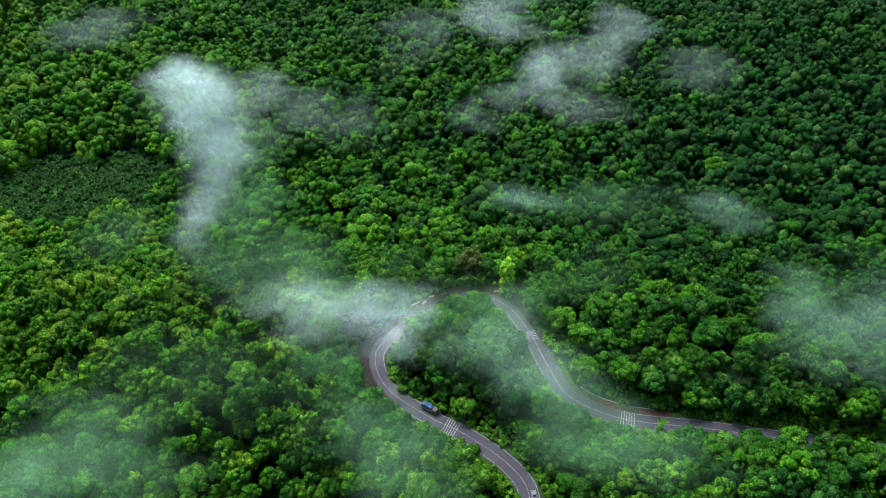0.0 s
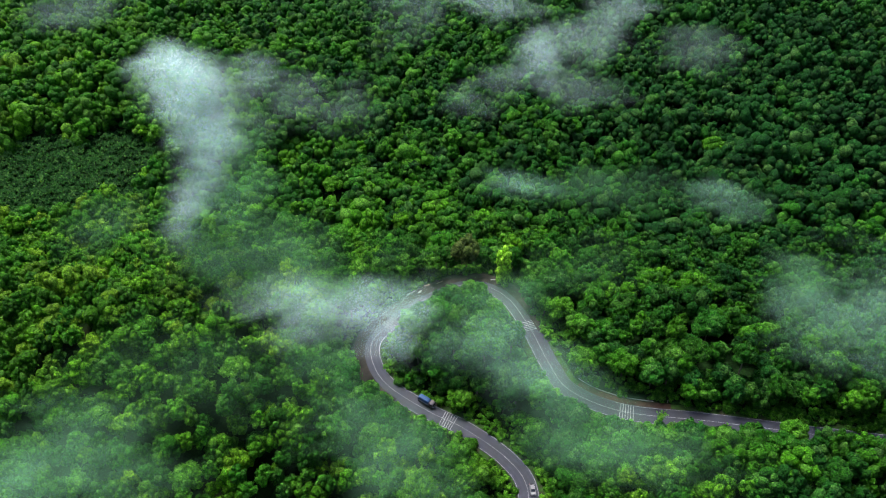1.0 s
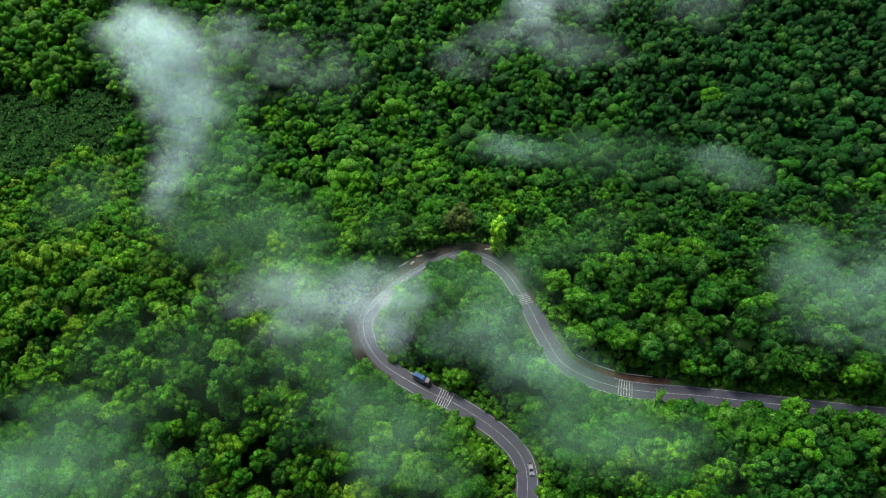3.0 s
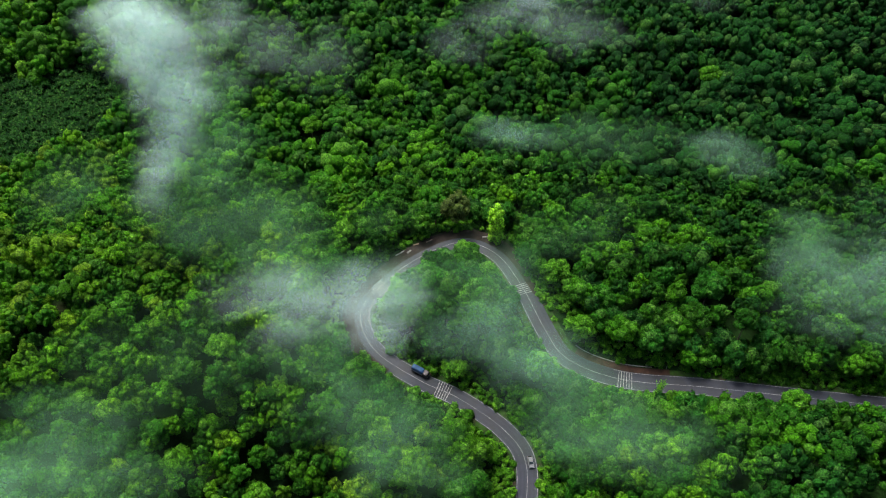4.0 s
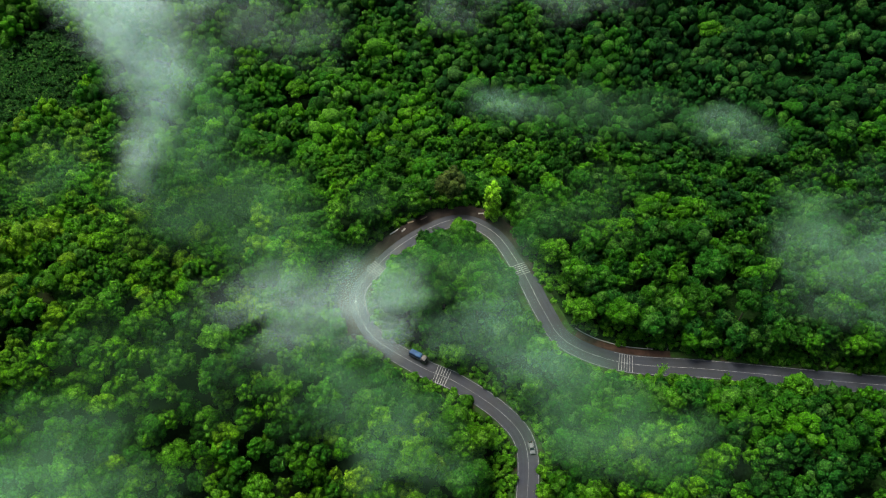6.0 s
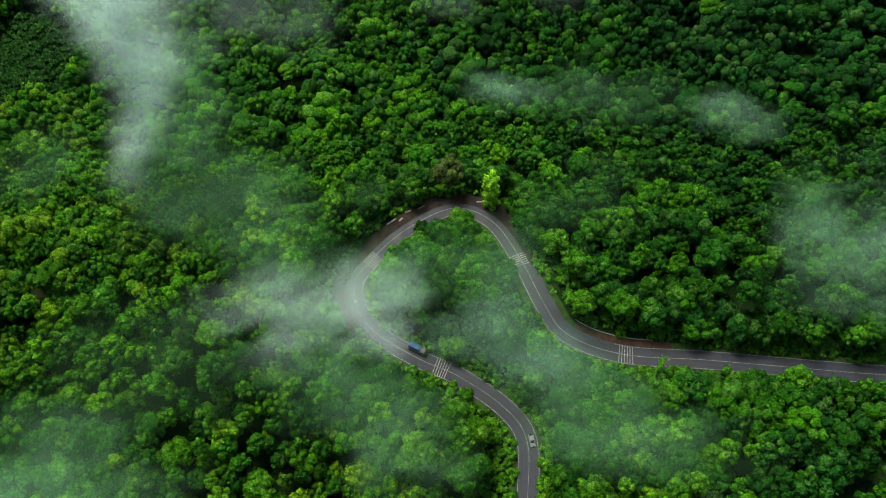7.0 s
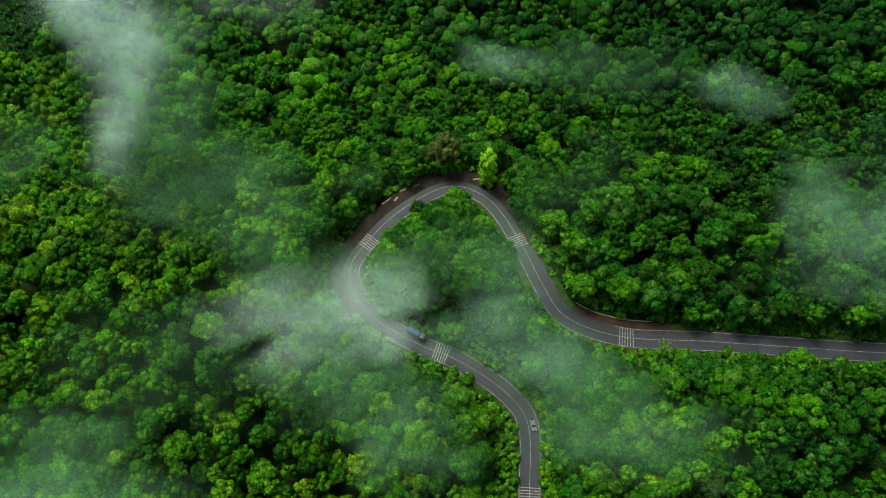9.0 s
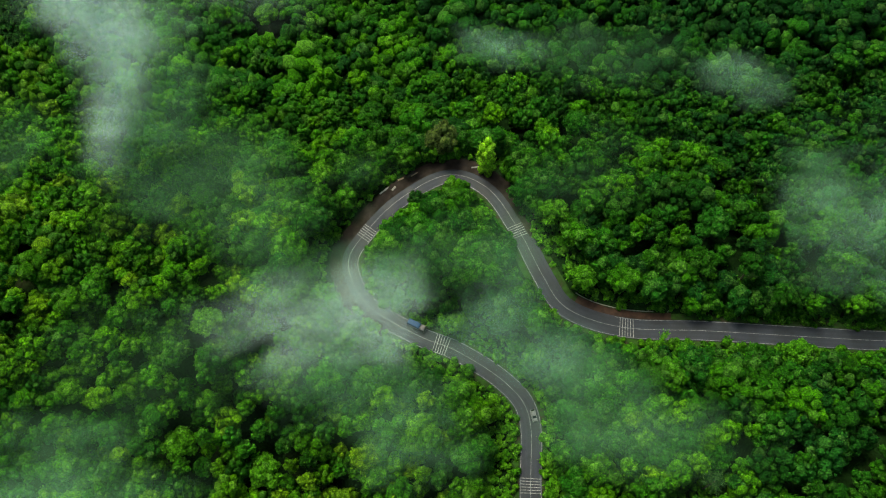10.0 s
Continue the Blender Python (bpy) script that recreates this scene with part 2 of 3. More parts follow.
# ---- the road's line and the lie of the land ----
ROAD = [(-70.0, -420.0, -4.0), (-20.0, -330.0, -6.0), (12.0, -230.0, -7.0), (20.0, -170.0, -7.5), (24.0, -120.0, -7.0), (26.0, -82.0, -5.5), (28.5, -49.5, -4.0), (30.8, -24.7, -2.9), (23.7, -12.2, -1.7), (7.5, 0.0, -0.6), (-4.9, 5.4, 1.1),
        (-22.8, 17.6, 3.2), (-29.3, 33.2, 5.4), (-22.6, 44.3, 7.5), (-9.7, 56.4, 9.8), (8.7, 64.7, 12.0), (23.1, 57.3, 13.0),
        (32.3, 39.0, 14.0), (39.1, 20.1, 13.3), (46.0, 8.3, 11.8), (64.5, 1.2, 9.5), (92.7, -1.9, 9.7), (127.7, -6.3, 9.8),
        (152.5, -9.3, 10.0), (200.0, -14.0, 10.0), (260.0, -12.0, 11.0), (340.0, 4.0, 12.0), (430.0, 10.0, 10.0), (560.0, -20.0, 8.0)]


def spline(points, step):
    """Catmull-Rom through the points, at even steps along its length."""
    p = np.array(points, float)
    p = np.vstack([2 * p[0] - p[1], p, 2 * p[-1] - p[-2]])
    out = []
    for i in range(1, len(p) - 2):
        u = np.linspace(0, 1, 40, endpoint=False)[:, None]
        a, b, c, d = p[i - 1:i + 3]
        out.append(0.5 * (2 * b + (c - a) * u + (2 * a - 5 * b + 4 * c - d) * u ** 2 + (3 * b - a - 3 * c + d) * u ** 3))
    out = np.vstack(out)
    s = np.r_[0, np.cumsum(np.linalg.norm(np.diff(out, axis=0), axis=1))]
    q = np.arange(0, s[-1], step)
    return np.stack([np.interp(q, s, out[:, k]) for k in range(3)], 1)


LINE = spline(ROAD, 1.0)
for _ in range(6):
    LINE[1:-1] = (LINE[:-2] + 2 * LINE[1:-1] + LINE[2:]) / 4
TAN = np.gradient(LINE, axis=0)
TAN[:, 2] = 0
TAN /= np.linalg.norm(TAN, axis=1)[:, None]
SIDE = np.stack([-TAN[:, 1], TAN[:, 0], 0 * TAN[:, 0]], 1)  # to the left of the way up from the south

HILLS = [(-150, -60, 60, -17.4), (-70, -60, 60, -14.9), (10, -60, 60, -26.8), (90, -60, 60, 12.0), (170, -60, 60, 14.8), (-150, 30, 60, 26.1),
         (-70, 30, 60, 11.9), (10, 30, 60, 26.8), (90, 30, 60, 5.9), (170, 30, 60, 0.8), (-280, 140, 86, -12.6), (-140, 140, 86, -27.0),
         (0, 140, 86, -17.8), (140, 140, 86, -15.8), (280, 140, 86, -5.0), (280, 260, 86, 20.9), (-140, 390, 86, -11.3), (140, 390, 86, 13.0),
         (280, 390, 86, 17.2)]


def road_distance(x, y):
    """The distance from the road's middle, and the road's height there."""
    shape = np.shape(x)
    x, y = np.ravel(x), np.ravel(y)
    d, h = np.empty(len(x)), np.empty(len(x))
    for i in range(0, len(x), 4000):
        q = np.hypot(x[i:i + 4000, None] - LINE[None, :, 0], y[i:i + 4000, None] - LINE[None, :, 1])
        k = q.argmin(1)
        d[i:i + 4000], h[i:i + 4000] = q[np.arange(len(k)), k], LINE[k, 2]
    return d.reshape(shape), h.reshape(shape)


def apron(x, y):
    """The bare outer side of the hairpin."""
    return (x < 34) & (y > 16) & ((x / 27) ** 2 + ((y - 36) / 25) ** 2 > 1.0)


def land(x, y):
    x, y = np.asarray(x, float), np.asarray(y, float)
    z = 3.4 + 0.9 * np.clip(y, -200, 700) / 100
    for hx, hy, r, a in HILLS:
        z = z + a * np.exp(-((x - hx) ** 2 + (y - hy) ** 2) / (2 * r * r))
    z = z + 1.6 * np.sin(x * 0.043 + 0.7 * np.sin(y * 0.021)) * np.cos(y * 0.037 + 1.3) + 0.5 * np.sin(x * 0.19 + y * 0.07) * np.sin(y * 0.16)
    d, h = road_distance(x, y)
    k = np.clip((d - 6.5) / 16, 0, 1)
    k = k * k * (3 - 2 * k)
    return (h - 0.12) * (1 - k) + z * k


def graded(inner, far, step):
    """Grid lines at even steps out to inner, then ever wider to far."""
    a = list(np.arange(inner[0], inner[1] + step, step))
    s = step
    while a[-1] < far:
        s *= 1.35
        a.append(a[-1] + s)
    s = step
    while a[0] > -far:
        s *= 1.35
        a.insert(0, a[0] - s)
    return np.array(a)


gx, gy = graded((-220, 220), 3000, 3.0), graded((-130, 240), 3000, 3.0)
XX, YY = np.meshgrid(gx, gy)
ZZ = land(XX, YY)
n = len(gx)
idx = np.arange(len(gx) * len(gy)).reshape(len(gy), n)
quads = np.stack([idx[:-1, :-1], idx[:-1, 1:], idx[1:, 1:], idx[1:, :-1]], -1).reshape(-1, 4)
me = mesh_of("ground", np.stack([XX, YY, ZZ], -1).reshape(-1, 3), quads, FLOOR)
me.polygons.foreach_set("use_smooth", np.ones(len(quads), bool))
tagged(new("ground", me), "dark leafy forest floor rolling over low hills", "ground", kind="structure")


# ---- road ----
def ribbon(name, offsets, heights, mat, i0=0, i1=None, attr=None):
    """A strip along the road's line with the given cross-section, from offsets (to the left) and heights above the line."""
    sl = slice(i0, i1)
    L, S = LINE[sl], SIDE[sl]
    rows = [L + S * o + np.array([0, 0, h]) for o, h in zip(offsets, heights)]
    v = np.stack(rows, 1)
    k = len(offsets)
    ii = np.arange(len(L) * k).reshape(len(L), k)
    f = np.stack([ii[:-1, 1:], ii[:-1, :-1], ii[1:, :-1], ii[1:, 1:]], -1).reshape(-1, 4)
    attrs = [(attr[0], np.tile(attr[1], len(L)))] if attr else []
    me = mesh_of(name, v.reshape(-1, 3), f, mat, attrs)
    me.polygons.foreach_set("use_smooth", np.ones(len(f), bool))
    return me


offs = np.array([-3.8, -3.7, -3.55, -3.0, -2.45, -1.6, -0.85, 0, 0.85, 1.6, 2.45, 3.0, 3.55, 3.7, 3.8])
wear = np.array([0.2, 0.2, 0.1, 0.3, 0.9, 0.5, 0.9, 0.1, 0.9, 0.5, 0.9, 0.3, 0.1, 0.2, 0.2])
hts = np.array([-0.6] + list(0.10 - 0.004 * np.abs(offs[1:-1])) + [-0.6])
road = tagged(new("road", ribbon("road", offs, hts, ASPHALT, attr=("wear", wear))), "wet dark two-lane asphalt road winding through forest", "road", kind="structure")
HALF = 3.4


def stripe(o, w, i0, i1, name):
    o0, o1 = o - w / 2, o + w / 2
    h = 0.10 - 0.004 * abs(o)
    return part(name, ribbon(name, [o0, o0 + 0.01, o1 - 0.01, o1], [h + 0.002, h + 0.012, h + 0.012, h + 0.002], PAINT, i0, i1), road)


def nearest(x, y):
    return int(np.hypot(LINE[:, 0] - x, LINE[:, 1] - y).argmin())


BEND = nearest(-16, 12), nearest(34, 34)  # the hairpin, whose outer edge is under mud
stripe(HALF, 0.16, 0, BEND[0], "edge_line")
stripe(HALF, 0.16, nearest(62, 1.5), None, "edge_line")
stripe(-HALF, 0.16, 0, None, "edge_line")
stripe(0.0, 0.13, 0, None, "centre_line")


# six raised bars across the road before each bend
bar_bm = bmesh.new()
box(bar_bm, -0.11, 0.11, -HALF, HALF, 0.0, 0.025, 0.006)
BAR = bm_mesh("rumble_bar", bar_bm, PAINT)
for bx, by, wide in ((3.0, 1.6, 1.0), (65.5, 1.2, 1.0), (-22.6, 44.4, 0.84), (32.3, 39.0, 0.84), (28.8, -47.5, 1.0)):
    i = nearest(bx, by)
    for k in range(6):
        j = i - 2 + k
        ob = part("rumble_bar", BAR, road)
        ob.matrix_world = Matrix.Translation(LINE[j] - 0.08 * k * TAN[j] - (1 - wide) * HALF * SIDE[j] + np.array([0, 0, 0.090])) @ Matrix.Rotation(math.atan2(TAN[j, 1], TAN[j, 0]), 4, 'Z') @ Matrix.Diagonal((1, wide, 1, 1))

# earth verges on both sides, and the bare muddy shoulder outside the hairpin
for side in (1, -1):
    o = np.array([3.65, 4.3, 5.4, 7.2]) * side
    h = [-0.02, 0.0, 0.05, -0.4]
    if side < 0:
        o, h = o[::-1], h[::-1]
    tagged(new("verge", ribbon("verge", o, h, SOIL)), "damp earth and grass verge beside the asphalt", "verge", kind="structure")
tagged(new("shoulder", ribbon("shoulder", [2.2, 2.7, 4.0, 5.2, 6.4, 7.8], [0.085, 0.105, 0.12, 0.12, 0.18, -0.3], MUD, BEND[0], BEND[1])),
       "wet brown mud shoulder outside the hairpin bend", "shoulder", kind="structure")
tagged(new("shoulder", ribbon("shoulder", [3.6, 4.3, 5.5, 6.6], [0.07, 0.10, 0.12, -0.1], RED_MUD, nearest(47, 8), nearest(82, 0))),
       "wet red earth shoulder between asphalt and kerb", "shoulder", kind="structure")


def kerb(o, i0, i1, lift=0.12):
    me = ribbon("kerb", [o - 0.14, o - 0.12, o + 0.12, o + 0.14], [-0.4, lift + 0.10, lift + 0.10, -0.4], CONCRETE, i0, i1)
    tagged(new("kerb", me), "pale weathered concrete kerb along the road edge", "kerb", kind="structure")


kerb(6.7, nearest(46, 9), nearest(76, 0))
kerb(5.7, nearest(6, 64), nearest(15, 62), 0.02)


# ---- trees ----
rng = np.random.default_rng(7)


def ico(level):
    bm = bmesh.new()
    bmesh.ops.create_icosphere(bm, subdivisions=level, radius=1.0)
    v, f = np.array([v.co[:] for v in bm.verts]), np.array([[v.index for v in f.verts] for f in bm.faces])
    bm.free()
    return v, f


ICO = {1: ico(1), 2: ico(2)}


def crown(r, lobes, sprays, size, tall=1.0, level=1, column=False):
    """A crown of radius about 1, top near z = tall: uneven overlapping lobes, each a leafy core under sprays of leaves.
    Gives vertices and triangles."""
    iv, jf = ICO[level]
    cen, rad = [(0, 0, 0)], [0.62]
    for k in range(lobes - 1):
        a = k * 2.4 + r.uniform(-0.4, 0.4)
        up = 1.0 - 1.35 * (k + r.uniform(0.0, 0.9)) / lobes
        out = math.sqrt(max(0.0, 1 - up * up)) * r.uniform(0.50, 0.86)
        cen.append((out * math.cos(a), out * math.sin(a), tall * up * r.uniform(0.5, 0.74)))
        rad.append(r.uniform(0.65, 1.3) * 1.4 / math.sqrt(lobes))
    cen, rad = np.array(cen), np.array(rad)
    if column:  # a slim crown, leafy all the way down
        cen[1:, 2] = np.linspace(-0.9, 0.85, lobes - 1) * tall
        cen[1:, :2] *= 0.5 / np.linalg.norm(cen[1:, :2], axis=1)[:, None]
        rad = np.clip(rad, 0.40, 0.56)
    squash = np.array([1, 1, 0.85 * min(1.5, max(1, tall * 0.9))])
    V, F, n0 = [], [], 0
    for c, q in zip(cen, rad):
        v = iv * q * r.uniform(0.7, 1.2, (len(iv), 1)) * squash + c
        V.append(v), F.append(jf + n0)
        n0 += len(v)
    w = rad ** 2 / (rad ** 2).sum()
    pick = r.choice(lobes, sprays * 4, p=w)
    d = r.normal(size=(sprays * 4, 3))
    d[:, 2] = np.abs(d[:, 2]) - 0.3
    d /= np.linalg.norm(d, axis=1)[:, None]
    p = cen[pick] + d * rad[pick, None] * squash * r.uniform(0.9, 1.25, (len(d), 1))
    inside = (np.linalg.norm((p[:, None] - cen[None]) / (rad[None, :, None] * 0.88 * squash), axis=2) < 1).sum(1) > 0
    keep = np.flatnonzero(~inside)[:sprays]
    p, d = p[keep], d[keep]
    nrm = d + r.normal(scale=0.45, size=d.shape) + np.array([0, 0, 0.3])
    nrm /= np.linalg.norm(nrm, axis=1)[:, None]
    a = np.cross(nrm, r.normal(size=d.shape))
    a /= np.linalg.norm(a, axis=1)[:, None]
    b = np.cross(nrm, a)
    s = size * r.uniform(0.6, 1.3, (len(p), 1))
    lift = nrm * s * 0.3
    q = np.stack([p + a * s - lift * 0.3, p + b * s * 0.7 - lift, p - a * s * 0.9 + lift * 0.4, p - b * s * 0.7 - lift], 1)
    V.append(q.reshape(-1, 3))
    k = n0 + 4 * np.arange(len(p))[:, None]
    F.append(np.vstack([k + np.array([0, 1, 2]), k + np.array([0, 2, 3])]))
    return np.vstack(V), np.vstack(F)


def trunk_mesh(name, r, height, spread):
    """A tapered trunk with four limbs that reach into the crown."""
    bm = bmesh.new()

    def limb(a, b, r0, r1):
        a, b = Vector(a), Vector(b)
        m = Matrix.Translation((a + b) / 2) @ (b - a).to_track_quat('Z', 'Y').to_matrix().to_4x4()
        bmesh.ops.create_cone(bm, cap_ends=False, segments=6, radius1=r0, radius2=r1, depth=(b - a).length, matrix=m)
    top = (r.uniform(-0.4, 0.4), r.uniform(-0.4, 0.4), height * 0.55)
    limb((0, 0, -0.8), top, 0.32, 0.2)
    for k in range(4):
        a = k * math.pi / 2 + r.uniform(-0.5, 0.5)
        limb(top, (math.cos(a) * spread * 0.5, math.sin(a) * spread * 0.5, height * r.uniform(0.72, 0.88)), 0.17, 0.05)
    return bm_mesh(name, bm, BARK, True)


def spread_points(x0, x1, y0, y1, gap, keep, r):
    """Points about gap apart, jittered on a hexagonal grid, where keep(x, y) holds."""
    ys = np.arange(y0, y1, gap * 0.866)
    pts = []
    for i, y in enumerate(ys):
        xs = np.arange(x0 + (i % 2) * gap / 2, x1, gap)
        pts.append(np.stack([xs, np.full(len(xs), y)], 1))
    p = np.vstack(pts)
    p = p + r.uniform(-0.31, 0.31, p.shape) * gap
    return p[keep(p[:, 0], p[:, 1])]


def in_field(x, y):
    """The plantation in the hollow to the north-west."""
    wave = 0.22 * np.sin(x * 0.11 + y * 0.05) + 0.16 * np.sin(y * 0.17 - x * 0.06)
    return ((x + 235) / 62) ** 2 + ((y - 178 - 0.35 * (x + 235)) / 38) ** 2 < 1 + wave


def bend_bank(x, y):
    """The strip of red earth and kerb above the last bend."""
    return (x > 43) & (x < 88) & (y > np.interp(x, [43, 50, 64, 88], [12, 7, 2.5, 0]))


def wooded(x, y):
    d, _ = road_distance(x, y)
    reach = 185 + 0.46 * y
    gap = np.sin(x * 0.21 + 2.1 * np.sin(y * 0.083)) * np.sin(y * 0.24 + 1.7 * np.sin(x * 0.071)) > np.where(d < 22, 2.0, np.where((x > 85) & (y < 30), 0.70, np.where(x > 70, 0.85, 1.1)))
    clear = np.where(apron(x, y), np.where(x < 4, 11.0, 9.6), np.where((x > 72) & (y < 0), 8.0, 7.4))
    clear = np.where((x > -14) & (x < 29) & (y > 40) & (y < 57), 6.4, clear)  # the island's crowns lean over the bend
    clear = np.where((x < 27) & (x > 4) & (y < 2) & (y > -60), 15.0, clear)  # open grassy bank
    clear = np.where((x <= 4) & (x > -24) & (y < 14 - 0.4 * (x + 24)), 12.0, clear)
    clear = np.where((x > 36) & (x < 70) & (y < 12) & (y > -10), 10.5, clear)
    clear = np.where(bend_bank(x, y), 12.0, clear)
    return ~gap & (d > clear) & (np.abs(x) < reach) & ~in_field(x, y)


# trees that stand out: x, y, height of crown's top above ground, radius, stretch, leaves
NOTABLE = [
    (-73.8, 8.0, 16, 5.6, 1.0, 1), (-85.1, -27.6, 15, 5.8, 1.0, 1), (-58.3, -36.5, 14, 6.0, 1.0, 1), (-118.1, -11.3, 15, 4.6, 1.0, 1),
    (98.3, 31.5, 17, 6.4, 1.0, 0), (106.5, 14.3, 17, 4.4, 1.3, 0), (91.2, 17.5, 15, 5.4, 1.0, 3), (6.5, 9.0, 9, 4.6, 1.0, 1),
    (22.9, 65.2, 18.5, 3.8, 2.3, 4), (7.5, 74.0, 18.5, 6.2, 1.7, 2), (-68.4, 174.0, 16, 5.6, 1.0, 1), (-37.2, 63.5, 14, 4.6, 1.0, 1),
    (-18.9, 98.8, 16, 5.6, 1.0, 0), (44.5, 41.0, 13, 5.4, 1.2, 1), (51.0, 16.5, 12, 4.6, 1.1, 1), (-3.3, 37.3, 14, 5.0, 1.0, 0),
    (18.4, 40.8, 11, 4.2, 1.0, 1), (65.2, 14.5, 13, 5.2, 1.0, 0), (116.1, -15.5, 16, 5.0, 1.2, 1), (140.1, 194.0, 17, 6.0, 1.2, 1),
    (-52.2, 108.8, 15, 5.0, 1.0, 0), (60.1, 85.9, 16, 5.2, 1.0, 0)]
PALM_AT = (79.0, -54.0)

pts = np.vstack([spread_points(-240, 240, -85, 120, 5.8, wooded, rng), spread_points(-420, 420, 120, 330, 6.7, wooded, rng)])
for x, y, h, R, st, k in NOTABLE:
    pts = pts[np.hypot(pts[:, 0] - x, pts[:, 1] - y) > R + (4.0 if k == 4 else 1.4)]
pts = pts[np.hypot(pts[:, 0] - PALM_AT[0], pts[:, 1] - PALM_AT[1]) > 4.5]


def island(x, y):
    """The wooded tongue of land inside the hairpin."""
    return (road_distance(x, y)[0] > np.where(y > 42, 5.2, 7.0)) & (x > -24) & (x < 36 - 0.12 * y) & (y > 12 + 0.1 * np.abs(x)) & ((x / 30) ** 2 + ((y - 34) / 29) ** 2 < 1)


pts = pts[~island(pts[:, 0], pts[:, 1])]
inner = spread_points(-30, 40, 5, 60, 4.9, island, rng)
for x, y, h, R, st, k in NOTABLE:
    inner = inner[np.hypot(inner[:, 0] - x, inner[:, 1] - y) > R * 0.8]
pts = np.vstack([pts, inner])
near_road = road_distance(pts[:, 0], pts[:, 1])[0]
near_road[len(pts) - len(inner):] = 0.0
near = (near_road < 26) & (np.abs(pts[:, 0] - 25) < 95) & (pts[:, 1] > -55)
order = np.argsort(near_road + 1000 * ~near)
single = np.zeros(len(pts), bool)
single[order[:275]] = near[order[:275]]

# single trees beside the road
VARIANTS = []
for k in range(14):
    r = np.random.default_rng(100 + k)
    R, H = r.uniform(3.6, 5.6), r.uniform(9.0, 14.5)
    v, f = crown(r, 17, 270, 0.10, tall=r.uniform(0.9, 1.6), level=2)
    v = v * R
    v[:, 2] += H - v[:, 2].max()
    cm = mesh_of("crown", v, f, LEAVES, [("tint", np.full(len(v), r.uniform(0.05, 0.85)))], True)
    VARIANTS.append((cm, trunk_mesh("trunk", r, H, R), H))


def put_tree(cm, tm, x, y, turn, size, label, group):
    tree = new("tree")
    part("trunk", tm, tree)
    part("crown", cm, tree)
    tree.matrix_world = Matrix.LocRotScale((x, y, float(land(x, y))), Euler((0, 0, turn)), (size, size, size))
    return tagged(tree, label, "tree", group)


for x, y in pts[single]:
    cm, tm, H = VARIANTS[int(rng.integers(14))]
    i = nearest(x, y)
    edge = np.hypot(x - LINE[i, 0], y - LINE[i, 1])
    below = (x - LINE[i, 0]) * SIDE[i, 0] + (y - LINE[i, 1]) * SIDE[i, 1] < 0  # young trees on the cut bank under the road
    grown = 0.5 + 0.35 * min(1.0, max(0.0, (edge - 6.0) / 9.0)) if below and edge < 15 else 0.95
    put_tree(cm, tm, x, y, rng.uniform(0, 6.28), grown * rng.uniform(0.8, 1.25), "broadleaf forest tree with dense lumpy green crown", "trees along the road")
KINDS = [(LEAVES, "tall broadleaf tree with deep green rounded crown"), (BRIGHT_LEAVES, "tree with fresh bright yellow-green leafy crown"),
         (DRY_LEAVES, "half-bare tree with dry brownish olive leaves"), (LEAVES, "broad tree with mottled dark green crown"),
         (LIME_LEAVES, "slender columnar tree with lime green foliage")]
for i, (x, y, h, R, st, k) in enumerate(NOTABLE):
    r = np.random.default_rng(900 + i)
    v, f = crown(r, 24, 700, 0.085, tall=st, level=2, column=k == 4)
    v = v * R
    v[:, 2] += h - v[:, 2].max()
    put_tree(mesh_of("crown", v, f, KINDS[k][0], [("tint", np.full(len(v), r.uniform()))], True), trunk_mesh("trunk", r, h, R), x, y, r.uniform(0, 6.28), 1.0, KINDS[k][1], "")

# the forest beyond
MID = [crown(np.random.default_rng(300 + k), 16, 72, 0.12, tall=np.random.default_rng(k).uniform(0.9, 1.9)) for k in range(16)]
FAR = [crown(np.random.default_rng(500 + k), 9, 9, 0.17, tall=np.random.default_rng(k).uniform(0.9, 1.9)) for k in range(16)]


def forest(name, where, kinds, label, rlo=2.7, rhi=5.5, hlo=7.5, hhi=17.5, mat=LEAVES):
    V, F, Tn, n0 = [], [], [], 0
    zs = land(where[:, 0], where[:, 1])
    bias = 0.34 * np.exp(-road_distance(where[:, 0], where[:, 1])[0] / 25)  # lighter young growth near the road
    for k, ((x, y), z) in enumerate(zip(where, zs)):
        v, f = kinds[int(rng.integers(len(kinds)))]
        R = (rlo + (rhi - rlo) * rng.uniform() ** 1.4) * (1.0 if rng.uniform() > 0.10 else 1.4)
        H = rng.uniform(hlo, hhi) + (R - rlo) * 0.8 + (hhi * 0.3 if rng.uniform() < 0.05 else 0)
        a = rng.uniform(0, 6.28)
        c, s = math.cos(a) * R, math.sin(a) * R
        top = v[:, 2].max()
        w = np.stack([v[:, 0] * c - v[:, 1] * s + x, v[:, 0] * s + v[:, 1] * c + y, (v[:, 2] - top) * R * 1.1 + H + z], 1)
        V.append(w.astype(np.float32)), F.append((f + n0).astype(np.int32)), Tn.append(np.full(len(w), np.clip(rng.uniform() + bias[k], 0, 1), np.float32))
        n0 += len(w)
    me = mesh_of(name, np.vstack(V), np.vstack(F), mat, [("tint", np.concatenate(Tn))], True)
    return tagged(new(name, me), label, "forest", kind="stuff")


rest = pts[~single]
mid = rest[:, 1] < 120
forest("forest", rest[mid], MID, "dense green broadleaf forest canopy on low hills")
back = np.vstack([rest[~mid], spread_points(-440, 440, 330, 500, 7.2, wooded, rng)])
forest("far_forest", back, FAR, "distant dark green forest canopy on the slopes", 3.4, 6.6)

